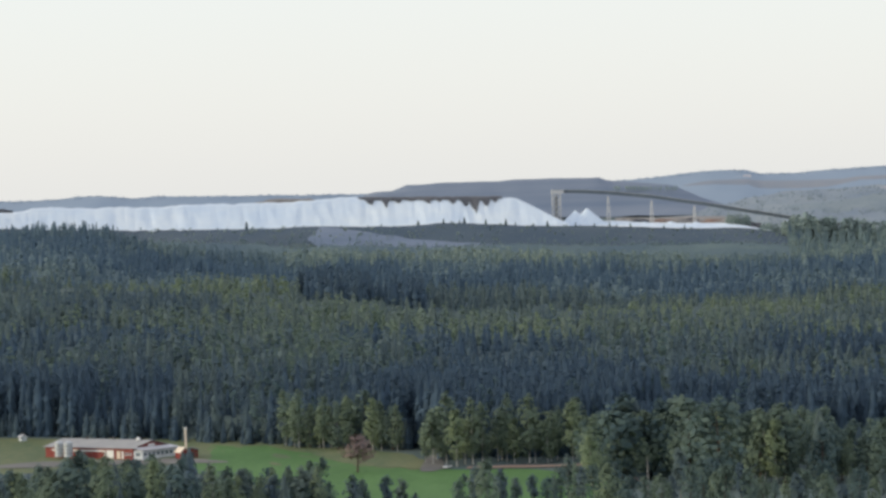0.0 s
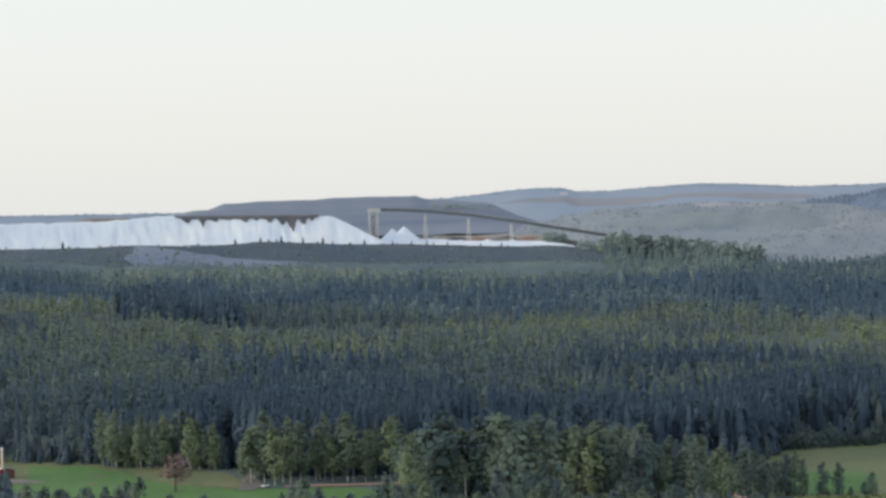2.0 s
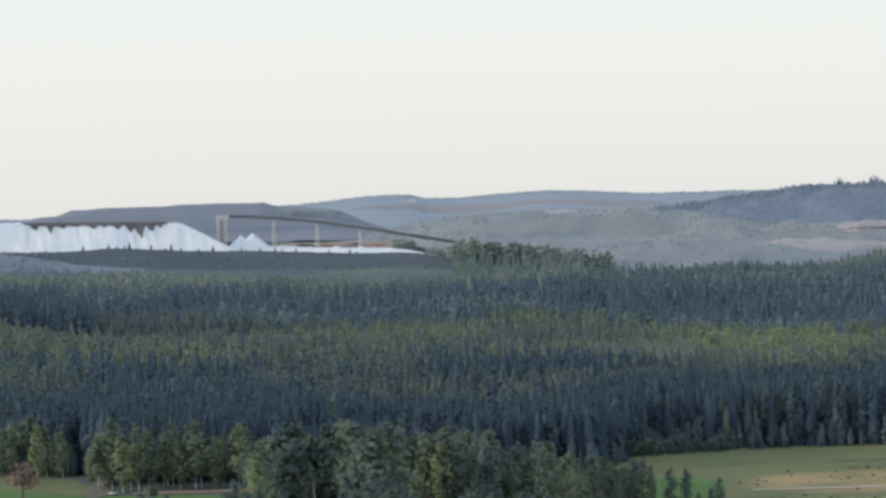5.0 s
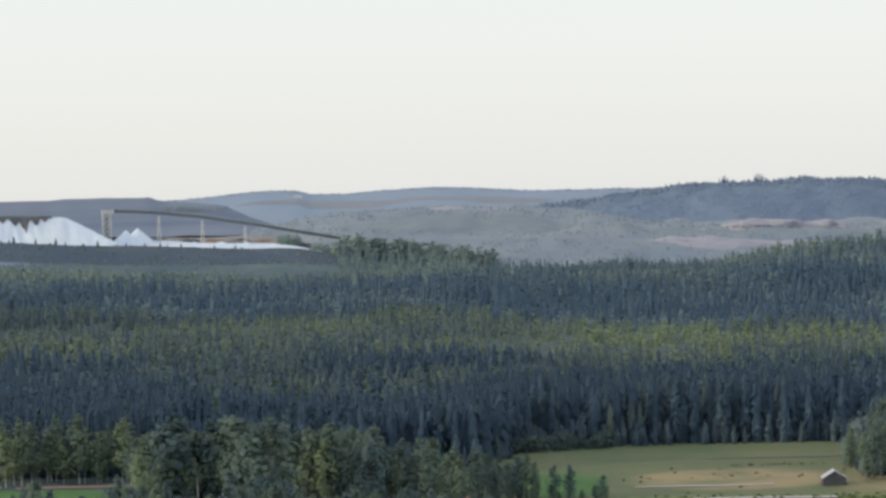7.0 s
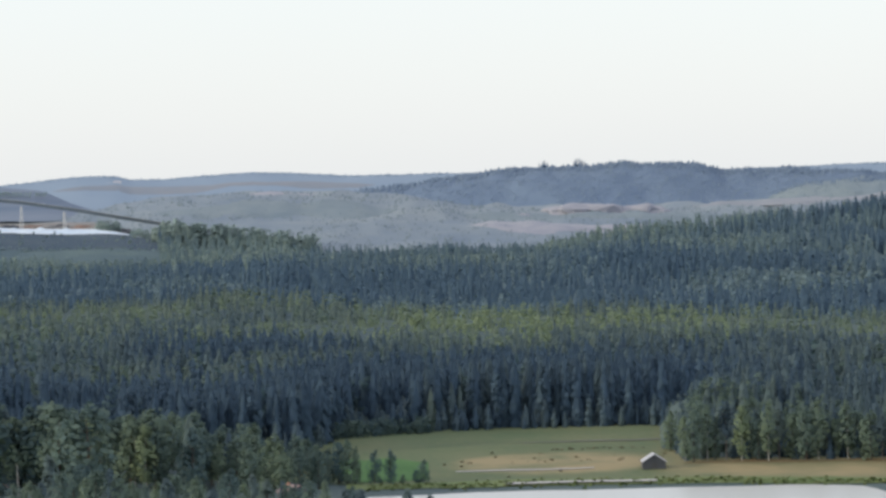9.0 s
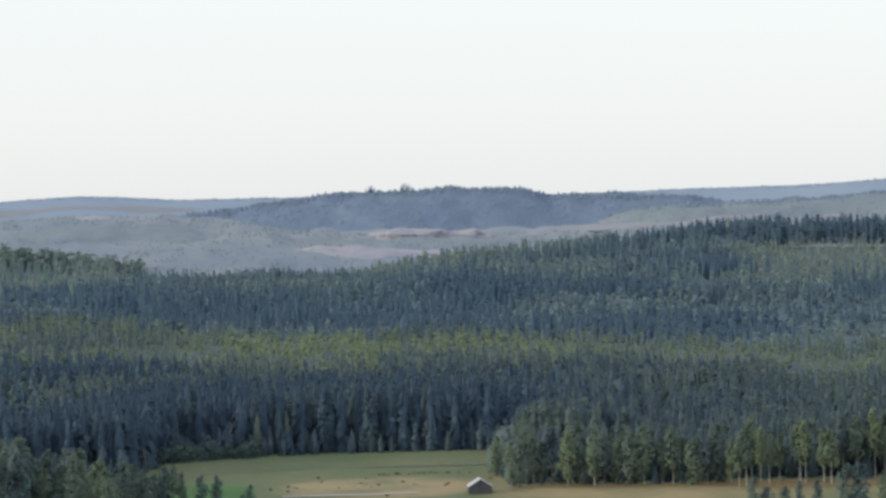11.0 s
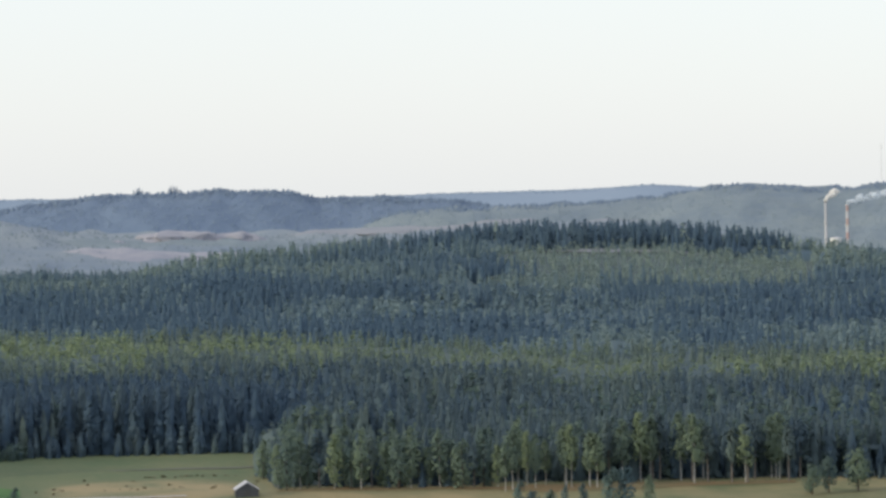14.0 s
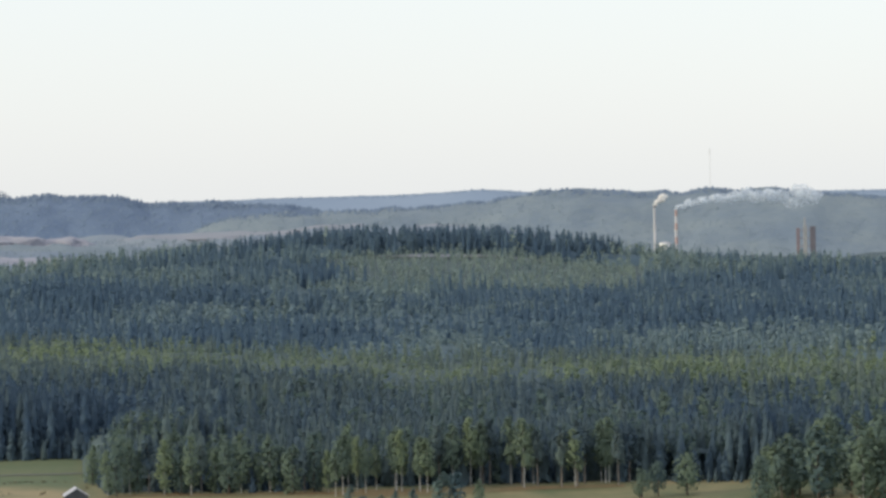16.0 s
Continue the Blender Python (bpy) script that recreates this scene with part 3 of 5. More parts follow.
def spruce_template(rng, tiers, arms, slim=1.0):
    """A unit-high spruce: many steeply drooping boughs of uneven length round a narrow core."""
    V, F = [], []
    full = tiers * arms > 40
    n, rings = (7, (0.0, 0.25, 0.5, 0.75)) if full else (5, (0.0, 0.36, 0.72))
    for f in rings:
        for k in range(n):
            t = 2 * math.pi * (k + 0.5 * rng.rand()) / n
            r = slim * 0.72 * (0.128 * (1 - f) ** 0.6 + 0.01) * (0.6 + 0.7 * rng.rand())
            V.append((r * math.cos(t), r * math.sin(t), 0.06 + 0.86 * f + 0.06 * (rng.rand() - 0.5)))
    V.append((0, 0, 1.0))
    last = (len(rings) - 1) * n
    for g in range(0, last, n):
        for k in range(n):
            p, q = g + k, g + (k + 1) % n
            F += [(p, q, q + n), (p, q + n, p + n)]
    F += [(last + k, last + (k + 1) % n, last + n) for k in range(n)]
    total = tiers * arms
    broad = min(1.25, (40 / total) ** 0.5)
    for i in range(total):
        f = min(0.985, (i + 2.2 * rng.rand()) / total)
        z = 0.10 + 0.86 * f
        t = i * 2.399 + 1.2 * rng.rand()
        rr = slim * (0.128 * (1 - f) ** 0.62 + 0.014) * (0.55 + 0.7 * rng.rand())
        w = (0.5 * rr + 0.012) * broad * (0.7 + 0.6 * rng.rand())
        drop = rr * (0.7 + 0.8 * rng.rand()) + 0.015
        c, s = math.cos(t), math.sin(t)
        b = len(V)
        V += [(c * 0.01, s * 0.01, z + 0.03 + 0.03 * rng.rand()), (c * rr * 0.75 - s * w, s * rr * 0.75 + c * w, z - drop * (0.5 + 0.4 * rng.rand())), (c * rr, s * rr, z - drop * (0.8 + 0.5 * rng.rand())), (c * rr * 0.75 + s * w, s * rr * 0.75 - c * w, z - drop * (0.5 + 0.4 * rng.rand()))]
        F += [(b, b + 1, b + 2), (b, b + 2, b + 3)]
    return np.array(V), np.array(F)


def leafy_template(rng, sprays, low=0.22, width=0.17, lobes=9, size=0.05):
    """A unit-high leafy crown: sprays of leaves gathered in lobes about a tapered outline."""
    V, F = [], []
    centres = []
    for i in range(lobes):
        f = (i + 0.5 * rng.rand()) / lobes
        z = low + (0.96 - low) * f
        r = width * (math.sin(math.pi * min(1, 0.16 + 0.80 * f ** 0.85)) ** 0.7) * 0.72
        t = rng.rand() * 6.28
        centres.append((r * math.cos(t) * rng.rand() ** 0.3, r * math.sin(t) * rng.rand() ** 0.3, z, 0.55 * r + 0.035))
    for k in range(sprays):
        c = centres[rng.randint(lobes)]
        v = rng.randn(3)
        v /= np.linalg.norm(v)
        p = np.array(c[:3]) + v * c[3] * np.array((1, 1, 1.25)) * (0.55 + 0.45 * rng.rand())
        q = np.array((p[0], p[1], 0.35 * (p[2] - 0.45))) / (width * 0.8) + 0.4 * v + 0.38 * rng.randn(3)
        q /= np.linalg.norm(q)
        u = np.cross(q, rng.randn(3))
        u /= np.linalg.norm(u)
        w = np.cross(q, u)
        s = size * (0.6 + 0.8 * rng.rand())
        b = len(V)
        V += [p + u * s, p + w * s * 0.8, p - u * s * 0.9, p - w * s * 0.7]
        F += [(b, b + 1, b + 2), (b, b + 2, b + 3)]
    return np.array(V), np.array(F)


def forest(name, label, mat, a, d, heights, templates, spread, tone, category="forest", foot=None):
    """One mesh of many trees standing on the land at the given places."""
    rng = np.random.RandomState(len(a))
    z = land(a, d) - 0.3 if foot is None else foot
    base = xyz(a, d, z)
    which = rng.randint(len(templates), size=len(a))
    Vs, Fs, Ts, Ns = [], [], [], []
    count = 0
    for k, (V, F) in enumerate(templates):
        N, F = crown_normals(V, F, rng)
        m = which == k
        n = int(m.sum())
        if not n:
            continue
        turn = rng.rand(n) * 6.283
        c, s = np.cos(turn)[:, None], np.sin(turn)[:, None]
        h = heights[m][:, None]
        w = h * spread * (0.85 + 0.3 * rng.rand(n))[:, None]
        X = base[m][:, 0:1] + w * (V[:, 0] * c - V[:, 1] * s)
        Y = base[m][:, 1:2] + w * (V[:, 0] * s + V[:, 1] * c)
        Z = base[m][:, 2:3] + h * V[:, 2]
        Vs.append(np.stack([X, Y, Z], -1).reshape(-1, 3))
        Fs.append((F[None] + (count + len(V) * np.arange(n))[:, None, None]).reshape(-1, 3))
        Ts.append(np.repeat(tone[m], len(V)))
        Ns.append(np.stack([N[:, 0] * c - N[:, 1] * s, N[:, 0] * s + N[:, 1] * c, N[:, 2] + 0 * c], -1).reshape(-1, 3))
        count += n * len(V)
    ob = new(name, mesh_from(name, np.vstack(Vs), np.vstack(Fs), mat, np.concatenate(Ts), np.vstack(Ns)))
    return tagged(ob, label, category, kind="stuff")


def scatter(per_hectare, d0, d1, a0=-8.2, a1=25.5):
    """Places at an even density between two distances."""
    rng = np.random.RandomState(int(d0 * 7 + d1))
    area = radians(a1 - a0) / 2 * (d1 ** 2 - d0 ** 2) / 1e4
    n = int(area * per_hectare)
    return rng.rand(n) * (a1 - a0) + a0, np.sqrt(rng.rand(n) * (d1 ** 2 - d0 ** 2) + d0 ** 2), rng


def plant(zone, per_hectare, d0, d1, mats, detail, keep):
    a, d, rng = scatter(per_hectare, d0, d1)
    x, y = d * np.sin(np.radians(a)), d * np.cos(np.radians(a))
    m = keep(a, d)
    a, d, x, y = a[m], d[m], x[m], y[m]
    wx, wy = x + 60 * vnoise(x / 70, y / 70), y + 110 * vnoise(x / 80 + 5, y / 80)
    cell = lambda sx, sy, q: LATTICE[(wx / sx + q).astype(int) % 256, (wy / sy + 3 * q).astype(int) % 256]
    stand = 0.6 * cell(85, 130, 40) + 0.4 * vnoise(x / 170 + 31, y / 240 + 7)
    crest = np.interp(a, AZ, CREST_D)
    # sunny paints the crest's sunlight into tone and leaf mix.
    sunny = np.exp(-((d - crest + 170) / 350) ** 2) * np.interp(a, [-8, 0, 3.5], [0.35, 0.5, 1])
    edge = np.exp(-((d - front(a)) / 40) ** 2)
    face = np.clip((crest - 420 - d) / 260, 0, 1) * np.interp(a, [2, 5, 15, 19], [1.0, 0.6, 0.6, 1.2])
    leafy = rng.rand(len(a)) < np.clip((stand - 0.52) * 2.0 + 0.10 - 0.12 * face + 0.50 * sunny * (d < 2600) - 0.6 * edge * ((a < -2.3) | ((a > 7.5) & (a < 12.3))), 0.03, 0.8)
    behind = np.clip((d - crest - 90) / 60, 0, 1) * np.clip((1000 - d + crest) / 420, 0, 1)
    # Tone carries painted shade (face, behind, edge) and light (sunny, far slope).
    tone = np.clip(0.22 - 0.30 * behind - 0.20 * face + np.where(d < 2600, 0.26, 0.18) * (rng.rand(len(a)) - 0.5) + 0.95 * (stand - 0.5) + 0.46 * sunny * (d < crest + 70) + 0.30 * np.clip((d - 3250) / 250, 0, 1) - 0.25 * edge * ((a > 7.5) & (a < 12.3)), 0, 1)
    glade = (a > 16.8 + 1.5 * (vnoise(x / 60, y / 60) - 0.5)) & (d > crest + 40) & (d < crest + 420) & (vnoise(x / 90, y / 120) > 0.3)
    leafy = leafy | (glade & (rng.rand(len(a)) < 0.65))
    tone = np.where(glade, np.clip(tone + 0.35, 0, 1), tone)
    h = 13.5 + 7.5 * rng.rand(len(a)) ** 0.7 + 9 * (cell(120, 170, 90) - 0.45)
    h = np.where(leafy, h * 0.88 + 1, h) + 3 * edge
    young = (a > 15.3) & (a < 20.3) & (d > 3120) & (d < 3485) & (stand + 0.15 * vnoise(x / 50, y / 70) > 0.42)
    h = np.where(young, 6 + 4 * rng.rand(len(a)), h)
    leafy = leafy | (young & (rng.rand(len(a)) < 0.75))
    tone = np.where(young, np.clip(tone + 0.25, 0.35, 0.9), tone)
    h = h * (1 - 0.18 * sunny * (d < 2600))
    h = np.where((a > 12.2) & (a < 12.95) & (d < 1385), np.minimum(h, 6 + 22 * np.clip(a - 12.2, 0, 1)), h)
    h = np.where((d > 3775) & (a > -4.4) & (a < 5), 4 + 4 * rng.rand(len(a)), h)
    tall = (a > 14.6) & (a < 19.7) & (d > 3480) & (d < 3640)
    h = np.where(tall, 15 + 11 * rng.rand(len(a)), h)
    leafy = leafy & ~(tall & (rng.rand(len(a)) < 0.75))
    tone = np.where(tall & ~leafy, 0.12 * rng.rand(len(a)), tone)
    group = (a > -2.1) & (a < -0.25) & (np.abs(d - crest + 40) < 95)
    h = np.where(group, 23 + 6 * rng.rand(len(a)), h)
    leafy = leafy & ~group
    tone = np.where(group, 0.08 * rng.rand(len(a)), tone)
    tone = np.where((a < -2.4) & (d > 2950), tone - 0.28 * np.clip((-2.4 - a) / 0.6, 0, 1), tone)
    scrub = (a > -2.3) & (a < 4) & (d > 3250) & (d < 3700) & (vnoise(x / 70, y / 90) > 0.35)
    tone = np.clip(np.where(scrub, tone + 0.25, tone), 0, 1)
    leafy = leafy | (scrub & (rng.rand(len(a)) < 0.5))
    pine = ~leafy & (rng.rand(len(a)) < np.clip(0.08 + 0.5 * (cell(140, 200, 150) - 0.35), 0.03, 0.35))
    fir = ~leafy & ~pine
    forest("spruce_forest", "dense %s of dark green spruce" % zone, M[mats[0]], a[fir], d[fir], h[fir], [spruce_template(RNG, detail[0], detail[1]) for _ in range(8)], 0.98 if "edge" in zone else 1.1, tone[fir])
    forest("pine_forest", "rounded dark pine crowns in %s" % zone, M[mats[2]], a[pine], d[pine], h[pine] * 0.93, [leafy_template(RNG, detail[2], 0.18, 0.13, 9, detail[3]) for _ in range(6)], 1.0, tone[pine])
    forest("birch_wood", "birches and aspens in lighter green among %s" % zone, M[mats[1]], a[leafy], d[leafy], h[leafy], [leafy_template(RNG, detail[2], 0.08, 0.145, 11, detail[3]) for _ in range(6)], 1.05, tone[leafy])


past_front = lambda a, d: d - front(a) - 4 - 10 * vnoise(a * 40, d / 9)
# FAR materials are NEAR's foliage with haze blue mixed into the colour.
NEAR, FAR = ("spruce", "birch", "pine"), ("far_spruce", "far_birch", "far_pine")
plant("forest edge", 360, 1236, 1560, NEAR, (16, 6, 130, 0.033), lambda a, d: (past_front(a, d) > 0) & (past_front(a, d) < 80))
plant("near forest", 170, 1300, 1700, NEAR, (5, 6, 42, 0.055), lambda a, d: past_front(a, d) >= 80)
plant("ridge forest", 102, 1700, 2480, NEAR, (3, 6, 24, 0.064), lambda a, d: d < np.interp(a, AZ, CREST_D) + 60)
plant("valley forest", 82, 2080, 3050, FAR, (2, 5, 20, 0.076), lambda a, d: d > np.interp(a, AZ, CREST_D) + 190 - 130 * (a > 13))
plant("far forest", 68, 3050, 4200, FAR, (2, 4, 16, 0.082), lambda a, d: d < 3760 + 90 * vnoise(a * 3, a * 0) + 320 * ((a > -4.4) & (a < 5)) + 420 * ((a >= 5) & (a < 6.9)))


sa, sd, sr = scatter(520, 1236, 1480)
inner = sd - front(sa)
stems = ((sa > 15.6) & (sa < 20.3)) | ((sa > -0.5) & (sa < 2.3))
keep = (inner > np.where(stems, 15, 0)) & (inner < np.where(stems, 34, 16))
sa, sd = sa[keep], sd[keep]
sh = 4 + 8 * sr.rand(len(sa))
forest("spruce_saplings", "young spruces filling the forest's edge", M["spruce"], sa, sd, sh, [spruce_template(sr, 6, 6, 1.3) for _ in range(6)], 1.2, 0.3 * sr.rand(len(sa)))


# ---- the closed canopy below the tree tops ----
def understorey(name, label, mat, d0, d1, cell, keep, height):
    """A rolling, lumpy stand-in sheet for lower crowns, added to close and lighten the dark gaps between the tall
    trees.
    """
    a, d = np.meshgrid(np.arange(-8.2, 25.5, cell / d0 * 57.3), np.arange(d0, d1, cell * 1.6))
    x, y = d * np.sin(np.radians(a)), d * np.cos(np.radians(a))
    inside = np.clip(keep(a, d) / 16, 0, 1)
    rng = np.random.RandomState(int(d0))
    lump = 0.55 * vnoise(x / 5.5, y / 9) + 0.25 * vnoise(x / 17 + 3, y / 23) + 0.30 * rng.rand(*a.shape)
    z = land(a, d) - 2.5 + inside * (2.5 + height * (0.45 + lump))
    tone = np.clip(0.12 + 0.45 * vnoise(x / 60, y / 80) + 0.25 * (rng.rand(*a.shape) - 0.5), 0, 1)
    i = np.arange(a.size).reshape(a.shape)
    used = (inside > 0)
    quad = np.stack([i[:-1, :-1], i[:-1, 1:], i[1:, 1:], i[1:, :-1]], -1)[used[:-1, :-1] | used[1:, 1:]]
    me = mesh_from(name, xyz(a, d, z).reshape(-1, 3), quad, mat, tone.ravel())
    tagged(new(name, me), label, "undergrowth", kind="stuff")


crest_of = lambda a: np.interp(a, AZ, CREST_D)
understorey("undergrowth", "lumpy sheet of lower crowns added to lighten gaps in the near forest", M["spruce"], 1270, 2480, 5.0, lambda a, d: np.minimum(d - front(a) - np.where((a < -2.3) | ((a > 7.5) & (a < 12.2)), 8, 18), crest_of(a) + 20 - d), 7.0)
understorey("undergrowth", "lumpy blue-green sheet of lower crowns added to lighten gaps in the far forest", M["far_spruce"], 1980, 4100, 6.5,
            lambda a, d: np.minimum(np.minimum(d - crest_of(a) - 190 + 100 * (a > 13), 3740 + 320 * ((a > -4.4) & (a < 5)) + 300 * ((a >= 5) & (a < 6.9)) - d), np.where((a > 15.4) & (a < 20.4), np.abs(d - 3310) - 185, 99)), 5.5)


ya, yd, yr = scatter(190, 3130, 3490, 15.6, 20.2)
forest("young_birches", "light green young birches on an old clearing", M["far_birch"], ya, yd, 3 + 8 * yr.rand(len(ya)) ** 2, [leafy_template(yr, 24, 0.04, 0.17, 9, 0.085) for _ in range(5)], 1.1, 0.4 + 0.6 * yr.rand(len(ya)))


ta, td, ts = scatter(150, 3492, 3640, 14.5, 20.0)
ridge_edge = np.interp(ta, [14.5, 15.4, 16.2, 19.3, 20.0], [3600, 3560, 3492, 3492, 3570])
ta, td = ta[td > ridge_edge], td[td > ridge_edge]
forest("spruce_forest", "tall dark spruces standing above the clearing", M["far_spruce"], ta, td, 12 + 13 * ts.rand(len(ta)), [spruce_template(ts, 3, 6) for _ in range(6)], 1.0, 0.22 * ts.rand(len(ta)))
ba = 17.3 + 2.8 * ts.rand(34)
forest("birch_wood", "light birches left standing along the clearing", M["far_birch"], ba, 3440 + 55 * ts.rand(34), 9 + 7 * ts.rand(34), [leafy_template(ts, 40, 0.1, 0.17, 10, 0.06) for _ in range(4)], 1.1, 0.5 + 0.4 * ts.rand(34))
patch("clearing", "pinkish bare ground at the top of the clearing", M["pale_far"], [(16.4, 3478, 3482), (17.0, 3466, 3490), (18.2, 3468, 3492), (19.2, 3476, 3486)], 1.2, 10, "clearing")
ba = 6.9 + 2.0 * ts.rand(150)
forest("bushes", "low dark bushes in the corner of the pasture", M["birch"], ba, np.interp(ba, [6.9, 7.6, 9], [1315, 1350, 1364]) + 14 * ts.rand(150), 2.5 + 4 * ts.rand(150), [leafy_template(ts, 60, 0.03, 0.4, 9, 0.07) for _ in range(4)], 1.3, 0.35 * ts.rand(150), "bushes")


ka, kd, kr = scatter(170, 3770, 4088, -4.4, 5.2)
forest("birch_scrub", "pale green birch scrub below the embankment", M["far_birch"], ka, kd, 3 + 4.5 * kr.rand(len(ka)), [leafy_template(kr, 12, 0.05, 0.28, 6, 0.12) for _ in range(5)], 1.3, np.clip(0.1 + 0.9 * vnoise(kd * np.sin(np.radians(ka)) / 40, kd / 30) * kr.rand(len(ka)), 0, 1), "scrub")


# ---- woods on the far hills ----
def hill_wood(name, label, hill, count, mat, low, high, seed, dense=0.15, first=0.0, last=14.8):
    co = np.empty(len(hill.data.vertices) * 3, np.float32)
    hill.data.vertices.foreach_get("co", co)
    co = co.reshape(18, -1, 3)
    rng = np.random.RandomState(seed)
    r, c = first + rng.rand(count) ** 0.8 * (last - first), rng.rand(count) * (co.shape[1] - 2)
    i, j = r.astype(int), c.astype(int)
    fr, fc = (r - i)[:, None], (c - j)[:, None]
    p = (co[i, j] * (1 - fc) + co[i, j + 1] * fc) * (1 - fr) + (co[i + 1, j] * (1 - fc) + co[i + 1, j + 1] * fc) * fr
    keep = vnoise(p[:, 0] / 120, p[:, 1] / 70) + 0.25 * vnoise(p[:, 0] / 30, p[:, 2] / 8) > dense - 0.25 * (r / 15)
    p = p[keep]
    ring = [(0.32 * math.cos(1.257 * k + 0.4 * rng.rand()), 0.32 * math.sin(1.257 * k), 0.05 + 0.2 * rng.rand()) for k in range(5)]
    waist = [(0.22 * math.cos(1.257 * k + 0.6), 0.22 * math.sin(1.257 * k + 0.6), 0.55 + 0.1 * rng.rand()) for k in range(5)]
    V = np.array(ring + waist + [(0, 0, 1.0)])
    F = np.array([(k, (k + 1) % 5, 5 + k) for k in range(5)] + [((k + 1) % 5, 5 + (k + 1) % 5, 5 + k) for k in range(5)] + [(5 + k, 5 + (k + 1) % 5, 10) for k in range(5)])
    h = (low + (high - low) * rng.rand(len(p)))[:, None]
    turn = rng.rand(len(p))[:, None] * 6.28
    X = p[:, 0:1] + h * (V[:, 0] * np.cos(turn) - V[:, 1] * np.sin(turn))
    Y = p[:, 1:2] + h * (V[:, 0] * np.sin(turn) + V[:, 1] * np.cos(turn))
    Z = p[:, 2:3] - 1.0 + h * V[:, 2]
    faces = (F[None] + (len(V) * np.arange(len(p)))[:, None, None]).reshape(-1, 3)
    nx, ny = V[:, 0] * np.cos(turn) - V[:, 1] * np.sin(turn), V[:, 0] * np.sin(turn) + V[:, 1] * np.cos(turn)
    N = np.stack([nx, ny, 0.25 + 0 * nx], -1).reshape(-1, 3)
    N /= np.linalg.norm(N, axis=1)[:, None]
    ob = new(name, mesh_from(name, np.stack([X, Y, Z], -1).reshape(-1, 3), faces, mat, np.repeat(rng.rand(len(p)), len(V)), N))
    tagged(ob, label, "forest", kind="stuff")


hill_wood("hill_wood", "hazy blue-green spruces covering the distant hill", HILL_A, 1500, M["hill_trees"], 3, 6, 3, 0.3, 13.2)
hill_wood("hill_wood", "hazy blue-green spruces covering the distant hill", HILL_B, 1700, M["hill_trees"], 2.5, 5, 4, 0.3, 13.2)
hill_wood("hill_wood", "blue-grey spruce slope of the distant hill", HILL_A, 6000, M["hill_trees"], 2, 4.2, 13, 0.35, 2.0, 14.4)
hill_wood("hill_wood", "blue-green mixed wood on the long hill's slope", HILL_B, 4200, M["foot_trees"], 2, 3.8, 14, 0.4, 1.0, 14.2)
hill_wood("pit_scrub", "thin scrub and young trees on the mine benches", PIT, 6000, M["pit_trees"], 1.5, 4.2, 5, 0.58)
hill_wood("horizon_wood", "faint blue woods on the horizon", HORIZON, 3600, M["hazed_horizon_trees"], 1.5, 3.6, 6, 0.3, 13.4)


# ---- single trees: a trunk and a crown each ----
def crown_mesh(V, F, h, w, mat, tone, rng):
    P = V * np.array((w, w, h))
    N, F = crown_normals(V, F, rng)
    return mesh_from("crown", P, F, mat, np.clip(tone + 0.25 * (np.repeat(rng.rand(len(V) // 4 + 1), 4)[:len(V)] - 0.5), 0, 1), N)


def limb_trunk(h, r, bend, sides=6):
    """One tapered, slightly bent stem."""
    bm = bmesh.new()
    rings = []
    for k in range(6):
        c = Vector((bend * math.sin(k * 0.9) * k / 5, bend * math.cos(k * 1.3) * k / 6, h * k / 5 - (0.25 if k == 0 else 0)))
        q = r * (1.25 if k == 0 else 1 - k / 5.4)
        rings.append([bm.verts.new(c + Vector((q * math.cos(6.2832 * i / sides), q * math.sin(6.2832 * i / sides), 0))) for i in range(sides)])
    for p, q in zip(rings, rings[1:]):
        for i in range(sides):
            bm.faces.new((p[i], p[(i + 1) % sides], q[(i + 1) % sides], q[i]))
    bm.faces.new(rings[-1])
    return bm


def limbs(root, h, r, low, reach, mat, count=4):
    for k in range(count):
        f = low + (0.8 - low) * (k + 0.4) / count
        t = k * 2.4 + h
        p = Vector((0, 0, h * f))
        part("limb", tube(bmesh.new(), p, p + Vector((math.cos(t), math.sin(t), 0.8)) * reach * (1.2 - f), r * 0.35, 0.03, 4), mat, root)


def tree(name, label, kind, h, w, tone, seed, low=0.22):
    rng = np.random.RandomState(seed)
    root = thing(name, Matrix.Identity(4), label, "tree")
    if kind == "spruce":
        V, F = spruce_template(rng, 28, 8, 1.25)
        part("trunk", limb_trunk(h * 0.96, h * 0.012, 0.05), M["bark"], root)
        mat = M["spruce"]
    elif kind == "pine":
        V, F = leafy_template(rng, 520, low, 0.14, 16, 0.028)
        part("trunk", limb_trunk(h * 0.93, h * 0.014, 0.3), M["pine_bark"], root)
        limbs(root, h, h * 0.014, low, h * 0.13, M["pine_bark"])
        mat = M["pine"]
    elif kind == "birch":
        V, F = leafy_template(rng, 600, low, 0.15, 24, 0.025)
        part("trunk", limb_trunk(h * 0.95, h * 0.0075, 0.35), M["white_bark"], root)
        limbs(root, h, h * 0.0105, low, h * 0.1, M["white_bark"], 3)
        mat = M["birch"]
    else:
        V, F = leafy_template(rng, 480 if kind == "copper" else 680, low, 0.27, 26, 0.031)
        part("trunk", limb_trunk(h * 0.85, h * 0.018, 0.25), M["bark"], root)
        limbs(root, h, h * 0.018, 0.2, h * 0.16, M["bark"], 3)
        mat = M["copper"] if kind == "copper" else M["birch"]
    ob = new("crown", crown_mesh(V, F, h, w, mat, tone, rng))
    ob.parent = root
    return root


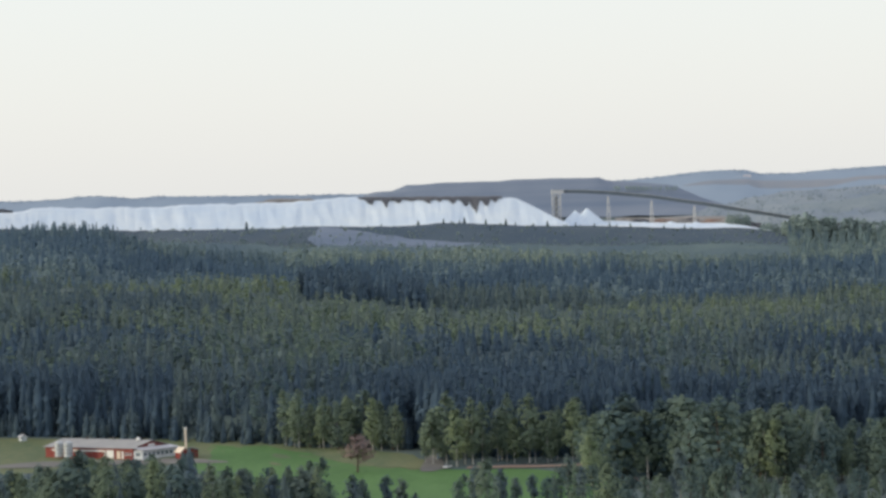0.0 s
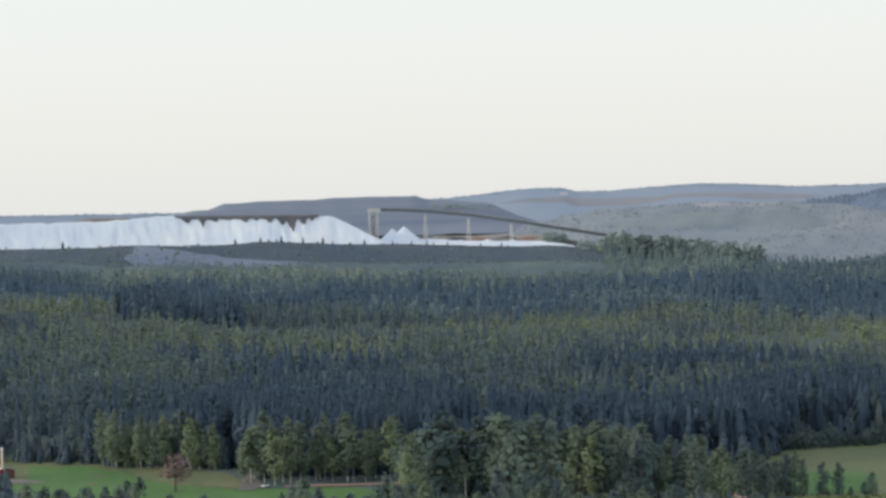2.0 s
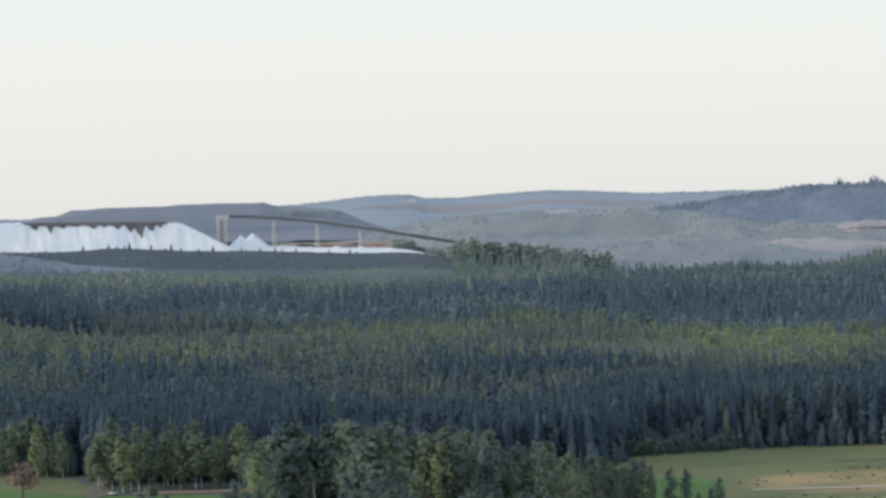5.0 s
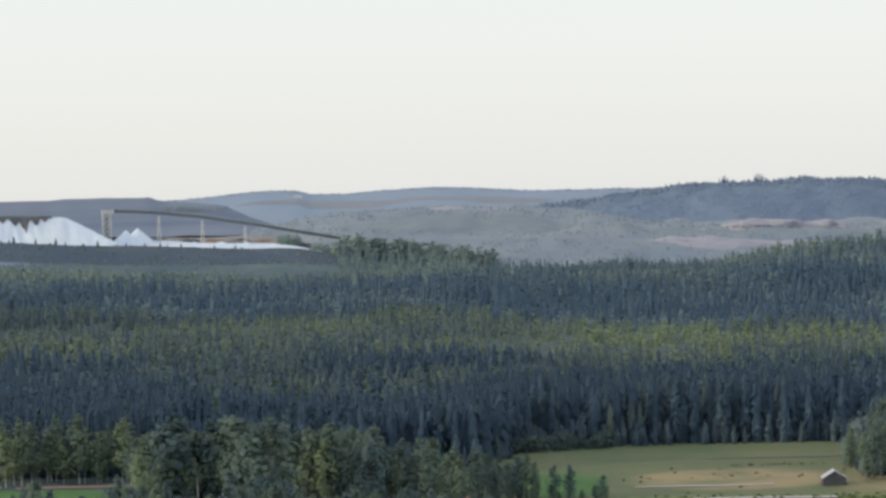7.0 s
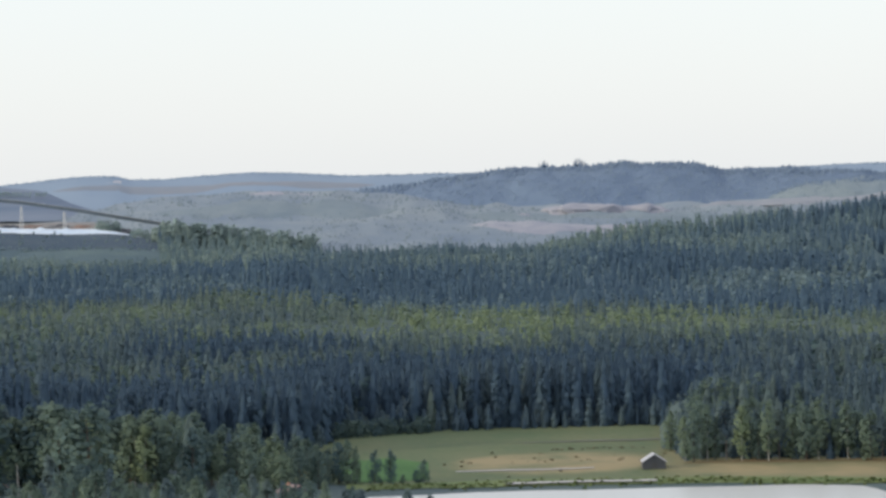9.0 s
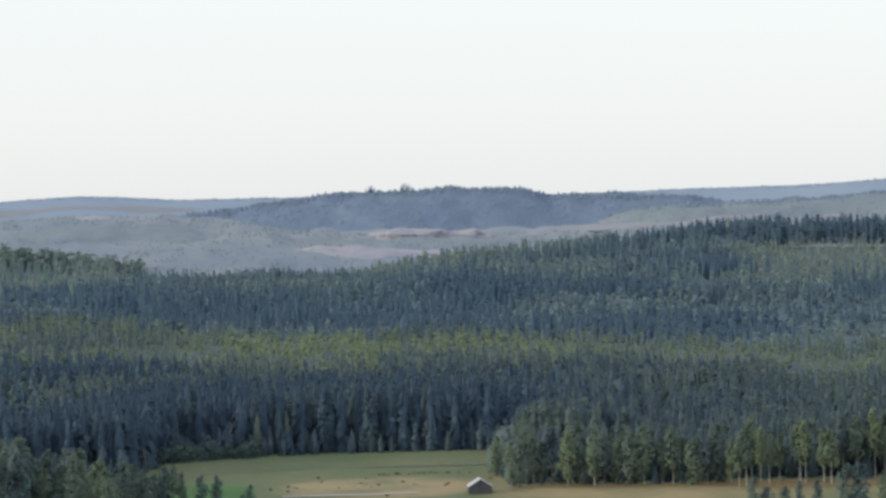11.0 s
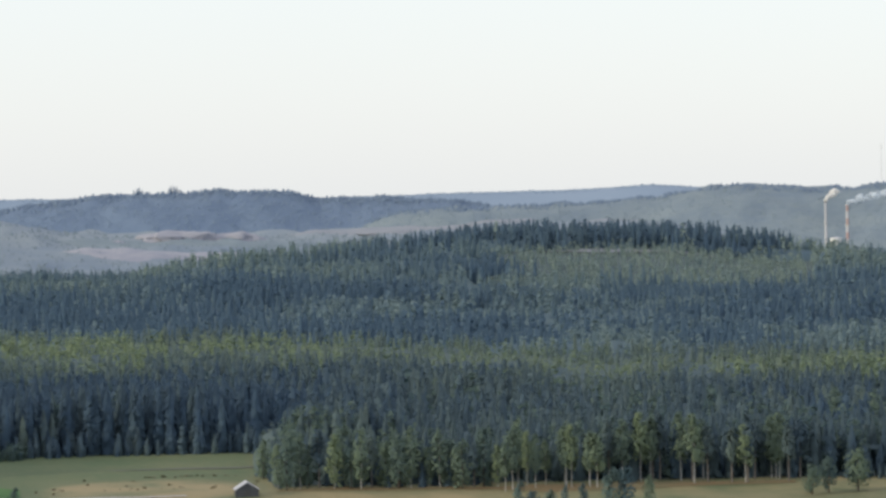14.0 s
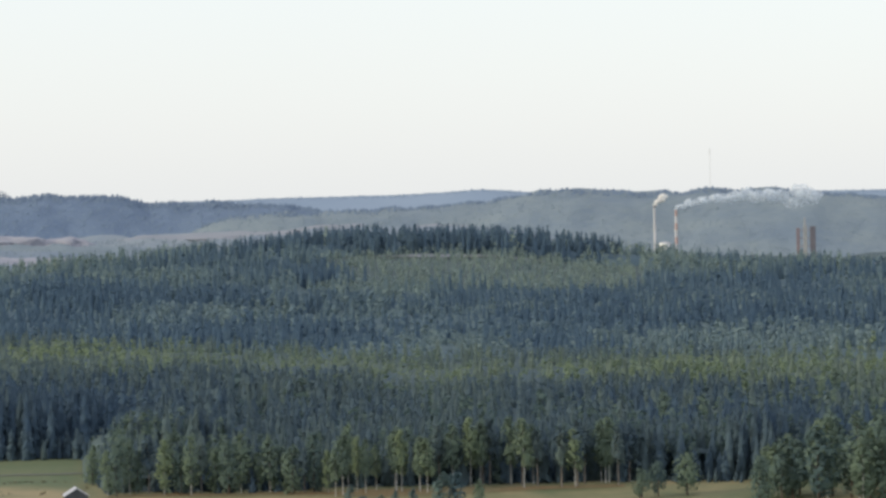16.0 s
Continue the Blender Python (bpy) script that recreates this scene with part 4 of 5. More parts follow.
KINDS = {
    "birch": ("birch", "slender birch with a white trunk and light green leaves", 20, 21, 0.62, 0.17),
    "tall_birch": ("birch", "tall birch with a long bare white trunk", 20, 20, 0.58, 0.34),
    "pine": ("pine", "tall pine with a bare trunk and a dark crown", 20, 20, 0.28, 0.42),
    "spruce": ("spruce", "dark pointed spruce with drooping boughs", 18, 18, 0.3, 0.1),
    "leafy": ("aspen", "full leafy aspen in dull summer green", 17, 15, 0.38, 0.08),
    "alder": ("alder", "dark green rounded alder by the water", 12, 12, 0.12, 0.06),
    "copper": ("maple", "copper-brown round-crowned tree on the meadow", 12, 12, 0.5, 0.36),
    "round": ("willow", "round-crowned light green tree on the meadow", 14, 14, 0.34, 0.2),
}
GROUPS = {"birch": "birches at the wood's edge", "tall_birch": "tall birches at the meadow", "pine": "pines near the water", "spruce": "single spruces", "leafy": "leafy trees by the farmland", "alder": "shore alders", "copper": "", "round": "round trees on the meadow"}
MODELS = {}
NEXT = {}


def stand(kind, a, d, h, wide=1.0, lean=0.0):
    """Set a single tree on the land."""
    name, label, h0, w0, tone, low = KINDS[kind]
    if kind not in MODELS:
        MODELS[kind], NEXT[kind] = [], 0
    form = "leafy" if kind in ("leafy", "alder", "round") else kind.replace("tall_", "")
    i = NEXT[kind]
    NEXT[kind] += 1
    s = h / h0
    m = Matrix.Translation(at(a, d, -0.15)) @ pose(0, 0, 0, lean, 0, (i * 137) % 360) @ Matrix.Diagonal((s * wide, s * wide, s, 1))
    if len(MODELS[kind]) < (1 if kind == "copper" else 4):
        k = len(MODELS[kind])
        root = tree(name, label, form, h0, w0, min(1, tone + (0, 0.30, -0.12, 0.12)[k]), 40 + k + 7 * len(MODELS), low)
        if GROUPS[kind]:
            root["group"] = GROUPS[kind]
        root.matrix_world = m
        MODELS[kind].append((root, None))
        return root
    made = copy_thing(MODELS[kind][(i * 7 + i // 5) % len(MODELS[kind])][0], Matrix.Identity(4))
    made.matrix_basis = m
    return made


pick = random.Random(21)
U = pick.uniform
# foreground row of pines, alders and young birches below the farm
for k in range(64):
    a = -6.75 + 5.0 * k / 64 + U(-0.05, 0.05)
    d = U(1045, 1135)
    v = (450 if a < -3.75 else 482) + 8 * math.sin(a * 4) + U(-4, 34)
    h = EYE - v * d / 7000 - float(land(a, d))
    stand(pick.choice(("alder", "leafy", "alder", "birch", "pine", "spruce")), a, d, max(5, h), U(0.9, 1.25))
for a, v, kind in ((-4.05, 480, "spruce"), (-3.82, 486, "spruce"), (-5.62, 474, "spruce"), (-3.05, 486, "pine"), (-2.9, 500, "alder"), (-2.55, 499, "pine"), (-2.42, 520, "alder"), (-2.15, 487, "pine"), (-1.98, 498, "pine"), (-1.75, 515, "alder"), (-1.42, 503, "pine"), (-1.28, 511, "pine"), (-0.92, 506, "pine"), (-0.70, 512, "pine"), (-0.52, 540, "alder"), (0.18, 510, "alder"), (0.38, 494, "pine"), (0.52, 482, "leafy"), (0.72, 500, "pine"), (0.95, 516, "pine"), (1.2, 512, "pine"), (1.42, 518, "alder"), (1.6, 500, "leafy")):
    d = U(1070, 1110)
    stand(kind, a, d, EYE - v * d / 7000 - float(land(a, d)), 1.25 if kind == "pine" else 1.1)
# grove between the two fields
for k in range(110):
    a = U(1.9, 7.4)
    top = np.interp(a, [1.9, 2.5, 3.2, 4.4, 5.5, 6.6, 7.4], [408, 390, 382, 386, 412, 446, 470]) + U(-6, 45)
    d = U(1165, 1275)
    h = EYE - top * d / 7000 - float(land(a, d))
    d = max(d, 1215) if abs(a - 2.87) < 0.6 else d
    stand(pick.choice(("leafy", "round", "birch", "alder", "leafy", "round" if k % 3 else "spruce")), a, d, max(5, h), U(1.0, 1.5))
for k in range(46):
    a = 1.7 + 6.3 * k / 46 + U(-0.06, 0.06)
    d = U(1050, 1130)
    v = np.interp(a, [1.7, 2.6, 4.5, 6.0, 8.0], [480, 466, 500, 516, 550]) + U(-8, 30)
    v = max(v, 520) if abs(a - 2.87) < 0.36 else v
    stand(pick.choice(("leafy", "birch", "alder", "leafy", "pine")), a, d, max(4, EYE - v * d / 7000 - float(land(a, d))), U(0.95, 1.3))
for a, v, kind, wide in ((7.15, 470, "leafy", 0.8), (7.35, 478, "alder", 1.0), (7.5, 466, "alder", 0.9), (7.62, 464, "alder", 1.0), (7.75, 476, "leafy", 0.7), (8.02, 484, "alder", 0.95), (8.25, 484, "alder", 0.9), (8.73, 503, "alder", 1.05), (8.62, 520, "alder", 1.3), (8.42, 528, "alder", 1.5), (8.1, 532, "alder", 1.6)):
    d = 1206
    stand(kind, a, d, EYE - v * d / 7000 - float(land(a, d)), wide)
for a, v, kind in ((6.46, 528, "pine"), (7.07, 533, "leafy"), (7.60, 550, "pine"), (7.80, 549, "pine"), (8.50, 553, "pine"), (8.80, 566, "alder")):
    stand(kind, a, 1062, max(3, EYE - v * 1062 / 7000 - float(land(a, 1062))), 1.3)
# white-stemmed birches along the field's upper edge
for k in range(20):
    a = -0.35 + 2.5 * k / 20 + U(-0.12, 0.12)
    d = U(1276, 1300)
    stand("tall_birch" if k % 4 == 1 else "birch", a, d, U(14, 24), U(0.9, 1.5))
for k in range(16):
    a = -2.35 + 1.75 * k / 16 + U(-0.05, 0.05)
    stand(pick.choice(("birch", "leafy", "birch")), a, float(front(a)) - U(0, 8), U(14, 21), U(0.9, 1.15))
# edge of the lakeside wood
for k in range(22):
    a = 12.33 + 3.5 * k / 22 + U(-0.05, 0.05)
    stand(pick.choice(("leafy", "birch", "leafy", "pine")), a, float(front(a)) + U(-4, 4), U(12, 20) if k > 2 else 13 + 2 * k, U(0.85, 1.1))
for k in range(40):
    a = 15.8 + 4.4 * k / 40 + U(-0.11, 0.11)
    if k % 6 != 4:
        light = a < 17.5 and (a * 2.3) % 1.0 < 0.72
        stand("tall_birch" if light or U(0, 1) < 0.6 else "pine", a, float(front(a)) - (U(0, 12) if light else U(-9, 3)), U(15, 21) if light else U(18, 23), U(0.8, 1.12))
for a, v, kind, wide, d in ((16.02, 511, "alder", 0.8, 1150), (16.2, 528, "alder", 1.4, 1150), (16.45, 528, "alder", 1.5, 1150), (16.68, 519, "alder", 0.7, 1150), (16.92, 517, "alder", 0.8, 1150), (17.36, 490, "alder", 0.95, 1150), (17.55, 488, "alder", 0.95, 1150), (17.89, 504, "leafy", 0.85, 1150), (20.24, 489, "round", 1.35, 1205), (20.48, 475, "round", 1.1, 1210), (20.9, 460, "round", 1.35, 1212)):
    stand(kind, a, d, EYE - v * d / 7000 - float(land(a, d)), wide)
for k in range(44):
    a = U(21.75, 25.0)
    top = np.interp(a, [21.75, 22.1, 22.5, 23, 24, 25], [452, 428, 398, 388, 392, 388]) + U(0, 55)
    d = U(1165, 1215)
    stand(pick.choice(("round", "round", "birch", "leafy")), a, d, max(5, EYE - top * d / 7000 - float(land(a, d))), U(0.95, 1.2))
for a in (8.86, 9.01, 9.16, 9.28):
    stand("spruce", a, float(front(a)) + 6 + U(0, 8), U(15, 19), 1.0)
stand("copper", -1.33, 1268, 12.5, 1.7)


def snag(a, d):
    root = thing("dead_tree", Matrix.Translation(at(a, d, -0.2)), "bare grey dead tree with one broken hanging limb", "dead tree")
    bm = bmesh.new()
    tube(bm, (0, 0, 0), (0.1, 0, 6), 0.30, 0.2, 7)
    tube(bm, (0.1, 0, 6), (-0.15, 0, 14.5), 0.2, 0.05, 7)
    part("trunk", bm, M["grey_wood"], root)
    bm = bmesh.new()
    tube(bm, (0.05, 0, 6.2), (-2.6, 0.3, 7.6), 0.16, 0.1, 6)
    tube(bm, (-2.6, 0.3, 7.6), (-4.0, 0.3, 8.9), 0.1, 0.03, 6)
    part("limb", bm, M["red_wood"], root, "rust-coloured broken limb")


snag(2.87, 1118)


# ---- farm ----
def farm(a, d):
    m = Matrix.Translation(at(a, d)) @ pose(0, 0, 0, 0, 0, -37)
    L, W, eave, top = 40.0, 19.0, 3.7, 5.7
    barn = thing("cattle_barn", m, "long red wooden cattle barn with a pale metal roof", "barn")
    bm = bmesh.new()
    box(bm, (-L / 2, -W / 2, -0.4), (L / 2, -W / 2 + 0.3, eave))
    box(bm, (-L / 2, W / 2 - 0.3, -0.4), (L / 2, W / 2, eave))
    for s in (-1, 1):
        x = s * (L / 2 - 0.3)
        v = [bm.verts.new(p) for p in ((x - 0.15, -W / 2 + 0.3, -0.4), (x - 0.15, W / 2 - 0.3, -0.4), (x - 0.15, W / 2 - 0.3, eave), (x - 0.15, 0, top - 0.25), (x - 0.15, -W / 2 + 0.3, eave))]
        f = bm.faces.new(v)
        ex = bmesh.ops.extrude_face_region(bm, geom=[f])
        for q in ex["geom"]:
            if isinstance(q, bmesh.types.BMVert):
                q.co.x += 0.3
    part("wall", bm, M["red_paint"], barn)
    for s in (-1, 1):
        slab = part("roof", box(bmesh.new(), (-L / 2 - 0.5, -0.1, 0), (L / 2 + 0.5, 0.1, 0.1)), M["roof_metal"], barn)
        slab.data.transform(Matrix.Translation((0, 0, top + 0.05)))
        n = 20
        for k in range(n):
            bm = bmesh.new()
            x0 = -L / 2 - 0.5 + (L + 1) * k / n
            x1 = x0 + (L + 1) / n - 0.05
            v = [(x0, s * (W / 2 + 0.6), eave - 0.15), (x1, s * (W / 2 + 0.6), eave - 0.15), (x1, 0, top + 0.1), (x0, 0, top + 0.1)]
            w = [bm.verts.new(p) for p in v] + [bm.verts.new((p[0], p[1], p[2] + 0.16)) for p in v]
            for q in ((4, 5, 6, 7), (0, 3, 2, 1), (0, 1, 5, 4), (1, 2, 6, 5), (3, 0, 4, 7), (2, 3, 7, 6)):
                bm.faces.new([w[i] for i in q])
            bmesh.ops.recalc_face_normals(bm, faces=bm.faces[:])
            part("roof_sheet", bm, M["roof_metal"], slab)
    for x in (-9, 3):
        part("roof_vent", tube(bmesh.new(), (x, 0, top), (x, 0, top + 1.1), 0.5, 0.45, 10), M["dark_metal"], barn)
    bm = bmesh.new()
    bmesh.ops.create_icosphere(bm, subdivisions=2, radius=0.75, matrix=Matrix.Translation((15, -1, top + 0.4)))
    part("roof_dome", bm, M["white_paint"], barn, "white rooftop dome")
    y = -W / 2 - 0.05
    for x0, x1, z0, z1, mat, nm in ((-17, 7.2, 2.35, 2.9, "white_paint", "trim_board"), (7.0, 7.5, 0, 2.9, "white_paint", "trim_board"), (8, 11.3, 0, 2.9, "white_paint", "sliding_door"), (12.6, 14.3, 0, 2.7, "cream_paint", "door"), (14.9, 15.7, 0, 2.7, "white_paint", "door"), (-4, 1.5, 0.1, 2.3, "dark_red", "sliding_door")):
        part(nm, box(bmesh.new(), (x0, y - 0.05, z0), (x1, y + 0.02, z1), 0.02), M[mat], barn)
    for x in (16.4, 17.5, 18.6):
        w = part("window", box(bmesh.new(), (x, y - 0.05, 1.2), (x + 0.8, y + 0.02, 2.2), 0.02), M["white_paint"], barn)
        part("pane", box(bmesh.new(), (x + 0.1, y - 0.08, 1.3), (x + 0.7, y - 0.055, 2.1)), M["glass"], w)
    part("gable_sign", box(bmesh.new(), (L / 2 - 0.14, -1.6, 4.0), (L / 2 - 0.02, 1.8, 4.7), 0.03), M["white_paint"], barn, "white board with a faded mark")
    # lean-to along the gable
    shed = part("lean_to", box(bmesh.new(), (L / 2 + 0.02, -W / 2 + 0.2, -0.4), (L / 2 + 4, W / 2 - 0.4, 2.9), 0.03), M["white_wall"], barn, "white-walled lean-to")
    bm = bmesh.new()
    v = [(L / 2 + 0.02, -W / 2 - 0.4, 3.75), (L / 2 + 4.6, -W / 2 - 0.4, 2.95), (L / 2 + 4.6, W / 2, 2.95), (L / 2 + 0.02, W / 2, 3.75)]
    w = [bm.verts.new(p) for p in v] + [bm.verts.new((p[0], p[1], p[2] + 0.18)) for p in v]
    for q in ((4, 5, 6, 7), (0, 3, 2, 1), (0, 1, 5, 4), (1, 2, 6, 5), (3, 0, 4, 7), (2, 3, 7, 6)):
        bm.faces.new([w[i] for i in q])
    part("lean_to_roof", bm, M["pale_roof"], barn)
    for k in range(8):
        y0 = -W / 2 + 0.9 + k * 2.2
        part("window", box(bmesh.new(), (L / 2 + 3.98, y0, 1.1), (L / 2 + 4.05, y0 + 1.5, 2.3), 0.02), M["glass"], shed)
    for k in range(1):
        part("window", box(bmesh.new(), (L / 2 + 1.0 + 3 * k, -W / 2 + 0.12, 1.1), (L / 2 + 3 + 3 * k, -W / 2 + 0.19, 2.2), 0.02), M["glass"], shed)
    # silos
    for k in range(2):
        silo = thing("feed_silo", m @ Matrix.Translation((-8.6 + 4.2 * k, -W / 2 - 5.5, 0)), "tall grey metal feed silo beside the barn", "silo", "feed silos")
        part("body", tube(bmesh.new(), (0, 0, 0.8), (0, 0, 5.6), 1.5, 1.5, 20), M["silo"], silo)
        part("dome", tube(bmesh.new(), (0, 0, 5.6), (0, 0, 6.3), 1.5, 0.35, 20), M["silo"], silo)
        for z in (2.0, 3.2, 4.4):
            part("hoop", tube(bmesh.new(), (0, 0, z), (0, 0, z + 0.1), 1.54, 1.54, 20), M["dark_metal"], silo)
        for q in range(4):
            t = q * math.pi / 2 + 0.8
            part("leg", tube(bmesh.new(), (1.2 * math.cos(t), 1.2 * math.sin(t), -0.3), (1.2 * math.cos(t), 1.2 * math.sin(t), 0.9), 0.1, 0.1, 6), M["dark_metal"], silo)


def gabled(name, label, category, a, d, turn, L, W, eave, top, wall, roof, door=True, chimney=False):
    m = Matrix.Translation(at(a, d)) @ pose(0, 0, 0, 0, 0, turn - a)
    root = thing(name, m, label, category)
    bm = bmesh.new()
    n = 12
    for k in range(n):
        for s in (-1, 1):
            x0, x1 = -W / 2 + W * k / n, -W / 2 + W * (k + 1) / n - 0.03
            z = lambda x: eave + (top - eave) * (1 - abs(x) / (W / 2)) - 0.12
            q = [(x0, -0.3), (x1, -0.3), (x1, z(x1)), ((x0 + x1) / 2, z((x0 + x1) / 2)), (x0, z(x0))]
            y0 = s * L / 2
            f = [bm.verts.new((x, y0, zz)) for x, zz in q]
            g = [bm.verts.new((x, y0 - s * 0.12, zz)) for x, zz in q]
            bm.faces.new(f)
            bm.faces.new(g[::-1])
            for i in range(5):
                bm.faces.new((f[i], f[(i + 1) % 5], g[(i + 1) % 5], g[i]))
    for s in (-1, 1):
        box(bm, (s * W / 2 - 0.08, -L / 2 + 0.13, -0.3), (s * W / 2 + 0.05, L / 2 - 0.13, eave))
    bmesh.ops.recalc_face_normals(bm, faces=bm.faces[:])
    part("wall", bm, wall, root)
    for s in (-1, 1):
        bm = bmesh.new()
        over = 0.32
        sl = (top - eave) / (W / 2)
        v = [(s * (W / 2 + over), -L / 2 - over, eave - sl * over), (s * (W / 2 + over), L / 2 + over, eave - sl * over), (0, L / 2 + over, top), (0, -L / 2 - over, top)]
        w = [bm.verts.new(p) for p in v] + [bm.verts.new((p[0], p[1], p[2] + 0.22)) for p in v]
        for q in ((4, 5, 6, 7), (0, 3, 2, 1), (0, 1, 5, 4), (1, 2, 6, 5), (3, 0, 4, 7), (2, 3, 7, 6)):
            bm.faces.new([w[i] for i in q])
        bmesh.ops.recalc_face_normals(bm, faces=bm.faces[:])
        part("roof", bm, roof, root)
    if door:
        part("door", box(bmesh.new(), (-0.9, -L / 2 - 0.06, 0), (0.9, -L / 2 - 0.005, 1.95), 0.02), M["dark_metal"], root)
    if chimney:
        part("chimney", box(bmesh.new(), (-0.4, 0.4, top - 0.6), (0.3, 1.1, top + 0.9), 0.03), M["brick"], root)
    return root


farm(-4.93, 1360)
gabled("shed", "small red shed with white trim beside the barn", "shed", -3.86, 1338, 30, 4, 3.2, 2.4, 3.8, M["red_paint"], M["cream_paint"])
gabled("boiler_house", "dark red boiler house under a tall flue", "shed", -3.72, 1342, 0, 4, 4.2, 2.6, 3.2, M["dark_red"], M["dark_metal"])
gabled("hut", "little white hut at the field's edge", "hut", -6.14, 1440, 20, 2.2, 2.2, 1.6, 2.3, M["white_wall"], M["pale_roof"], False)
gabled("hay_barn", "weathered grey hay barn with a pale roof on the meadow", "barn", 12.06, 1229, 4, 8, 7.0, 2.3, 4.5, M["grey_boards"], M["pale_roof"])
gabled("cottage", "small lakeside cottage with a faded red roof", "cottage", 6.80, 1150, 50, 6, 5, 2.2, 4.0, M["grey_boards"], M["rose_roof"], True, True)
flue = thing("flue", Matrix.Translation(at(-3.80, 1340)), "tall cream metal flue of the farm's boiler", "chimney")
part("pipe", tube(bmesh.new(), (0, 0, -0.3), (0, 0, 10.2), 0.42, 0.38, 14), M["cream_paint"], flue)
part("collar", tube(bmesh.new(), (0, 0, 9.7), (0, 0, 10.4), 0.48, 0.48, 14), M["white_paint"], flue)
patch("yard", "gravel yard in front of the red barn", M["gravel"], [(-6.7, 1326, 1332), (-6.0, 1322, 1346), (-5, 1322, 1342), (-3.7, 1318, 1336), (-3.2, 1318, 1322)], 0.22, 6, "yard")
patch("track", "gravel track rising from the field into the woods", M["gravel"], [(-0.42, 1262, 1275), (-0.30, 1262, 1322), (-0.16, 1266, 1330), (-0.08, 1268, 1290)], 0.3, 2, "track")
patch("track", "bare earth strip below the birches", M["red_earth"], [(0.25, 1268, 1274), (1.1, 1266, 1274), (2.2, 1266, 1272)], 0.3, 4, "track")
patch("ditch", "yellow-green grass slope above the ditch", M["meadow"], [(-2.0, 1338, 1340), (-1.5, 1298, 1342), (-1.0, 1284, 1340), (-0.45, 1272, 1326), (-0.3, 1270, 1280)], 0.2, 4, "meadow")
patch("verge", "rusty dry grass along the wood's edge", M["rust_grass"], [(12.5, 1238, 1240), (13.4, 1236, 1243), (15.7, 1231, 1236), (16.3, 1222, 1240), (17.6, 1222, 1240), (18.4, 1229, 1238), (20, 1232, 1238)], 0.3, 5, "meadow")
patch("shore", "reedy green lake shore", M["reeds"], [(7.6, 1188, 1204), (10, 1188, 1206), (13, 1186, 1202), (16, 1170, 1186), (25, 1150, 1170)], 0.25, 6, "shore")
patch("track", "pale wheel track across the pasture", M["pale"], [(9.2, 1229, 1231), (10.2, 1229.5, 1232.5), (11.2, 1230, 1232)], 0.35, 3, "track")
patch("track", "pale stony strip along the top of the pasture", M["gravel"], [(10.1, 1316, 1317), (11.4, 1316, 1319), (12.2, 1317, 1320)], 0.35, 3, "track")
patch("sandbar", "pale strip of wet sand in the shallows", M["pale"], [(9.9, 1189, 1193), (11, 1190, 1194), (12.1, 1189, 1193)], 0.75, 4, "shore")


def parked_car(a, d, turn, paint):
    root = thing("car", Matrix.Translation(at(a, d, 0.05)) @ pose(0, 0, 0, 0, 0, turn), "small white car parked on the gravel", "car")
    bm = box(bmesh.new(), (-2.1, -0.85, 0.35), (2.1, 0.85, 0.95), 0.15)
    part("body", bm, paint, root)
    part("cabin", box(bmesh.new(), (-1.3, -0.75, 0.93), (1.0, 0.75, 1.48), 0.2), M["glass"], root)
    for x in (-1.3, 1.3):
        for y in (-0.8, 0.8):
            part("wheel", tube(bmesh.new(), (x, y - 0.1, 0.33), (x, y + 0.1, 0.33), 0.33, 0.33, 14), M["dark_metal"], root)


parked_car(-3.84, 1344, 20, M["white_paint"])
parked_car(-0.03, 1272, 70, M["white_paint"])
parked_car(-4.85, 1349, 100, M["silo"])

# tufts and stones on the pasture
tr = np.random.RandomState(8)
ta = np.concatenate([9 + 3.3 * tr.rand(26), 9.2 + 3 * tr.rand(22), 10.6 + 1.4 * tr.rand(34)])
td = np.concatenate([1212 + 75 * tr.rand(26), 1255 + 5 * tr.randn(22), 1292 + 3 * tr.rand(34)])
forest("grass_tufts", "dark brown tufts and low scrub scattered over the pasture", M["tuft"], ta, td, 0.35 + 0.7 * tr.rand(len(ta)), [leafy_template(tr, 26, 0.05, 0.5, 5, 0.2) for _ in range(3)], 2.2, tr.rand(len(ta)), "grass")
ra = np.linspace(7.9, 24, 900) + 0.01 * tr.randn(900)
forest("reeds", "low green reeds along the lake shore", M["reeds_leaf"], ra, np.interp(ra, [7.9, 13, 16, 25], [1194, 1192, 1176, 1158]) + 4 * tr.randn(900), 0.6 + 0.8 * tr.rand(900), [leafy_template(tr, 14, 0.05, 0.5, 4, 0.25) for _ in range(3)], 2.0, tr.rand(900), "reeds")


# ---- mine works ----
def truss(bm, a, b, r):
    tube(bm, a, b, r, r, 5)


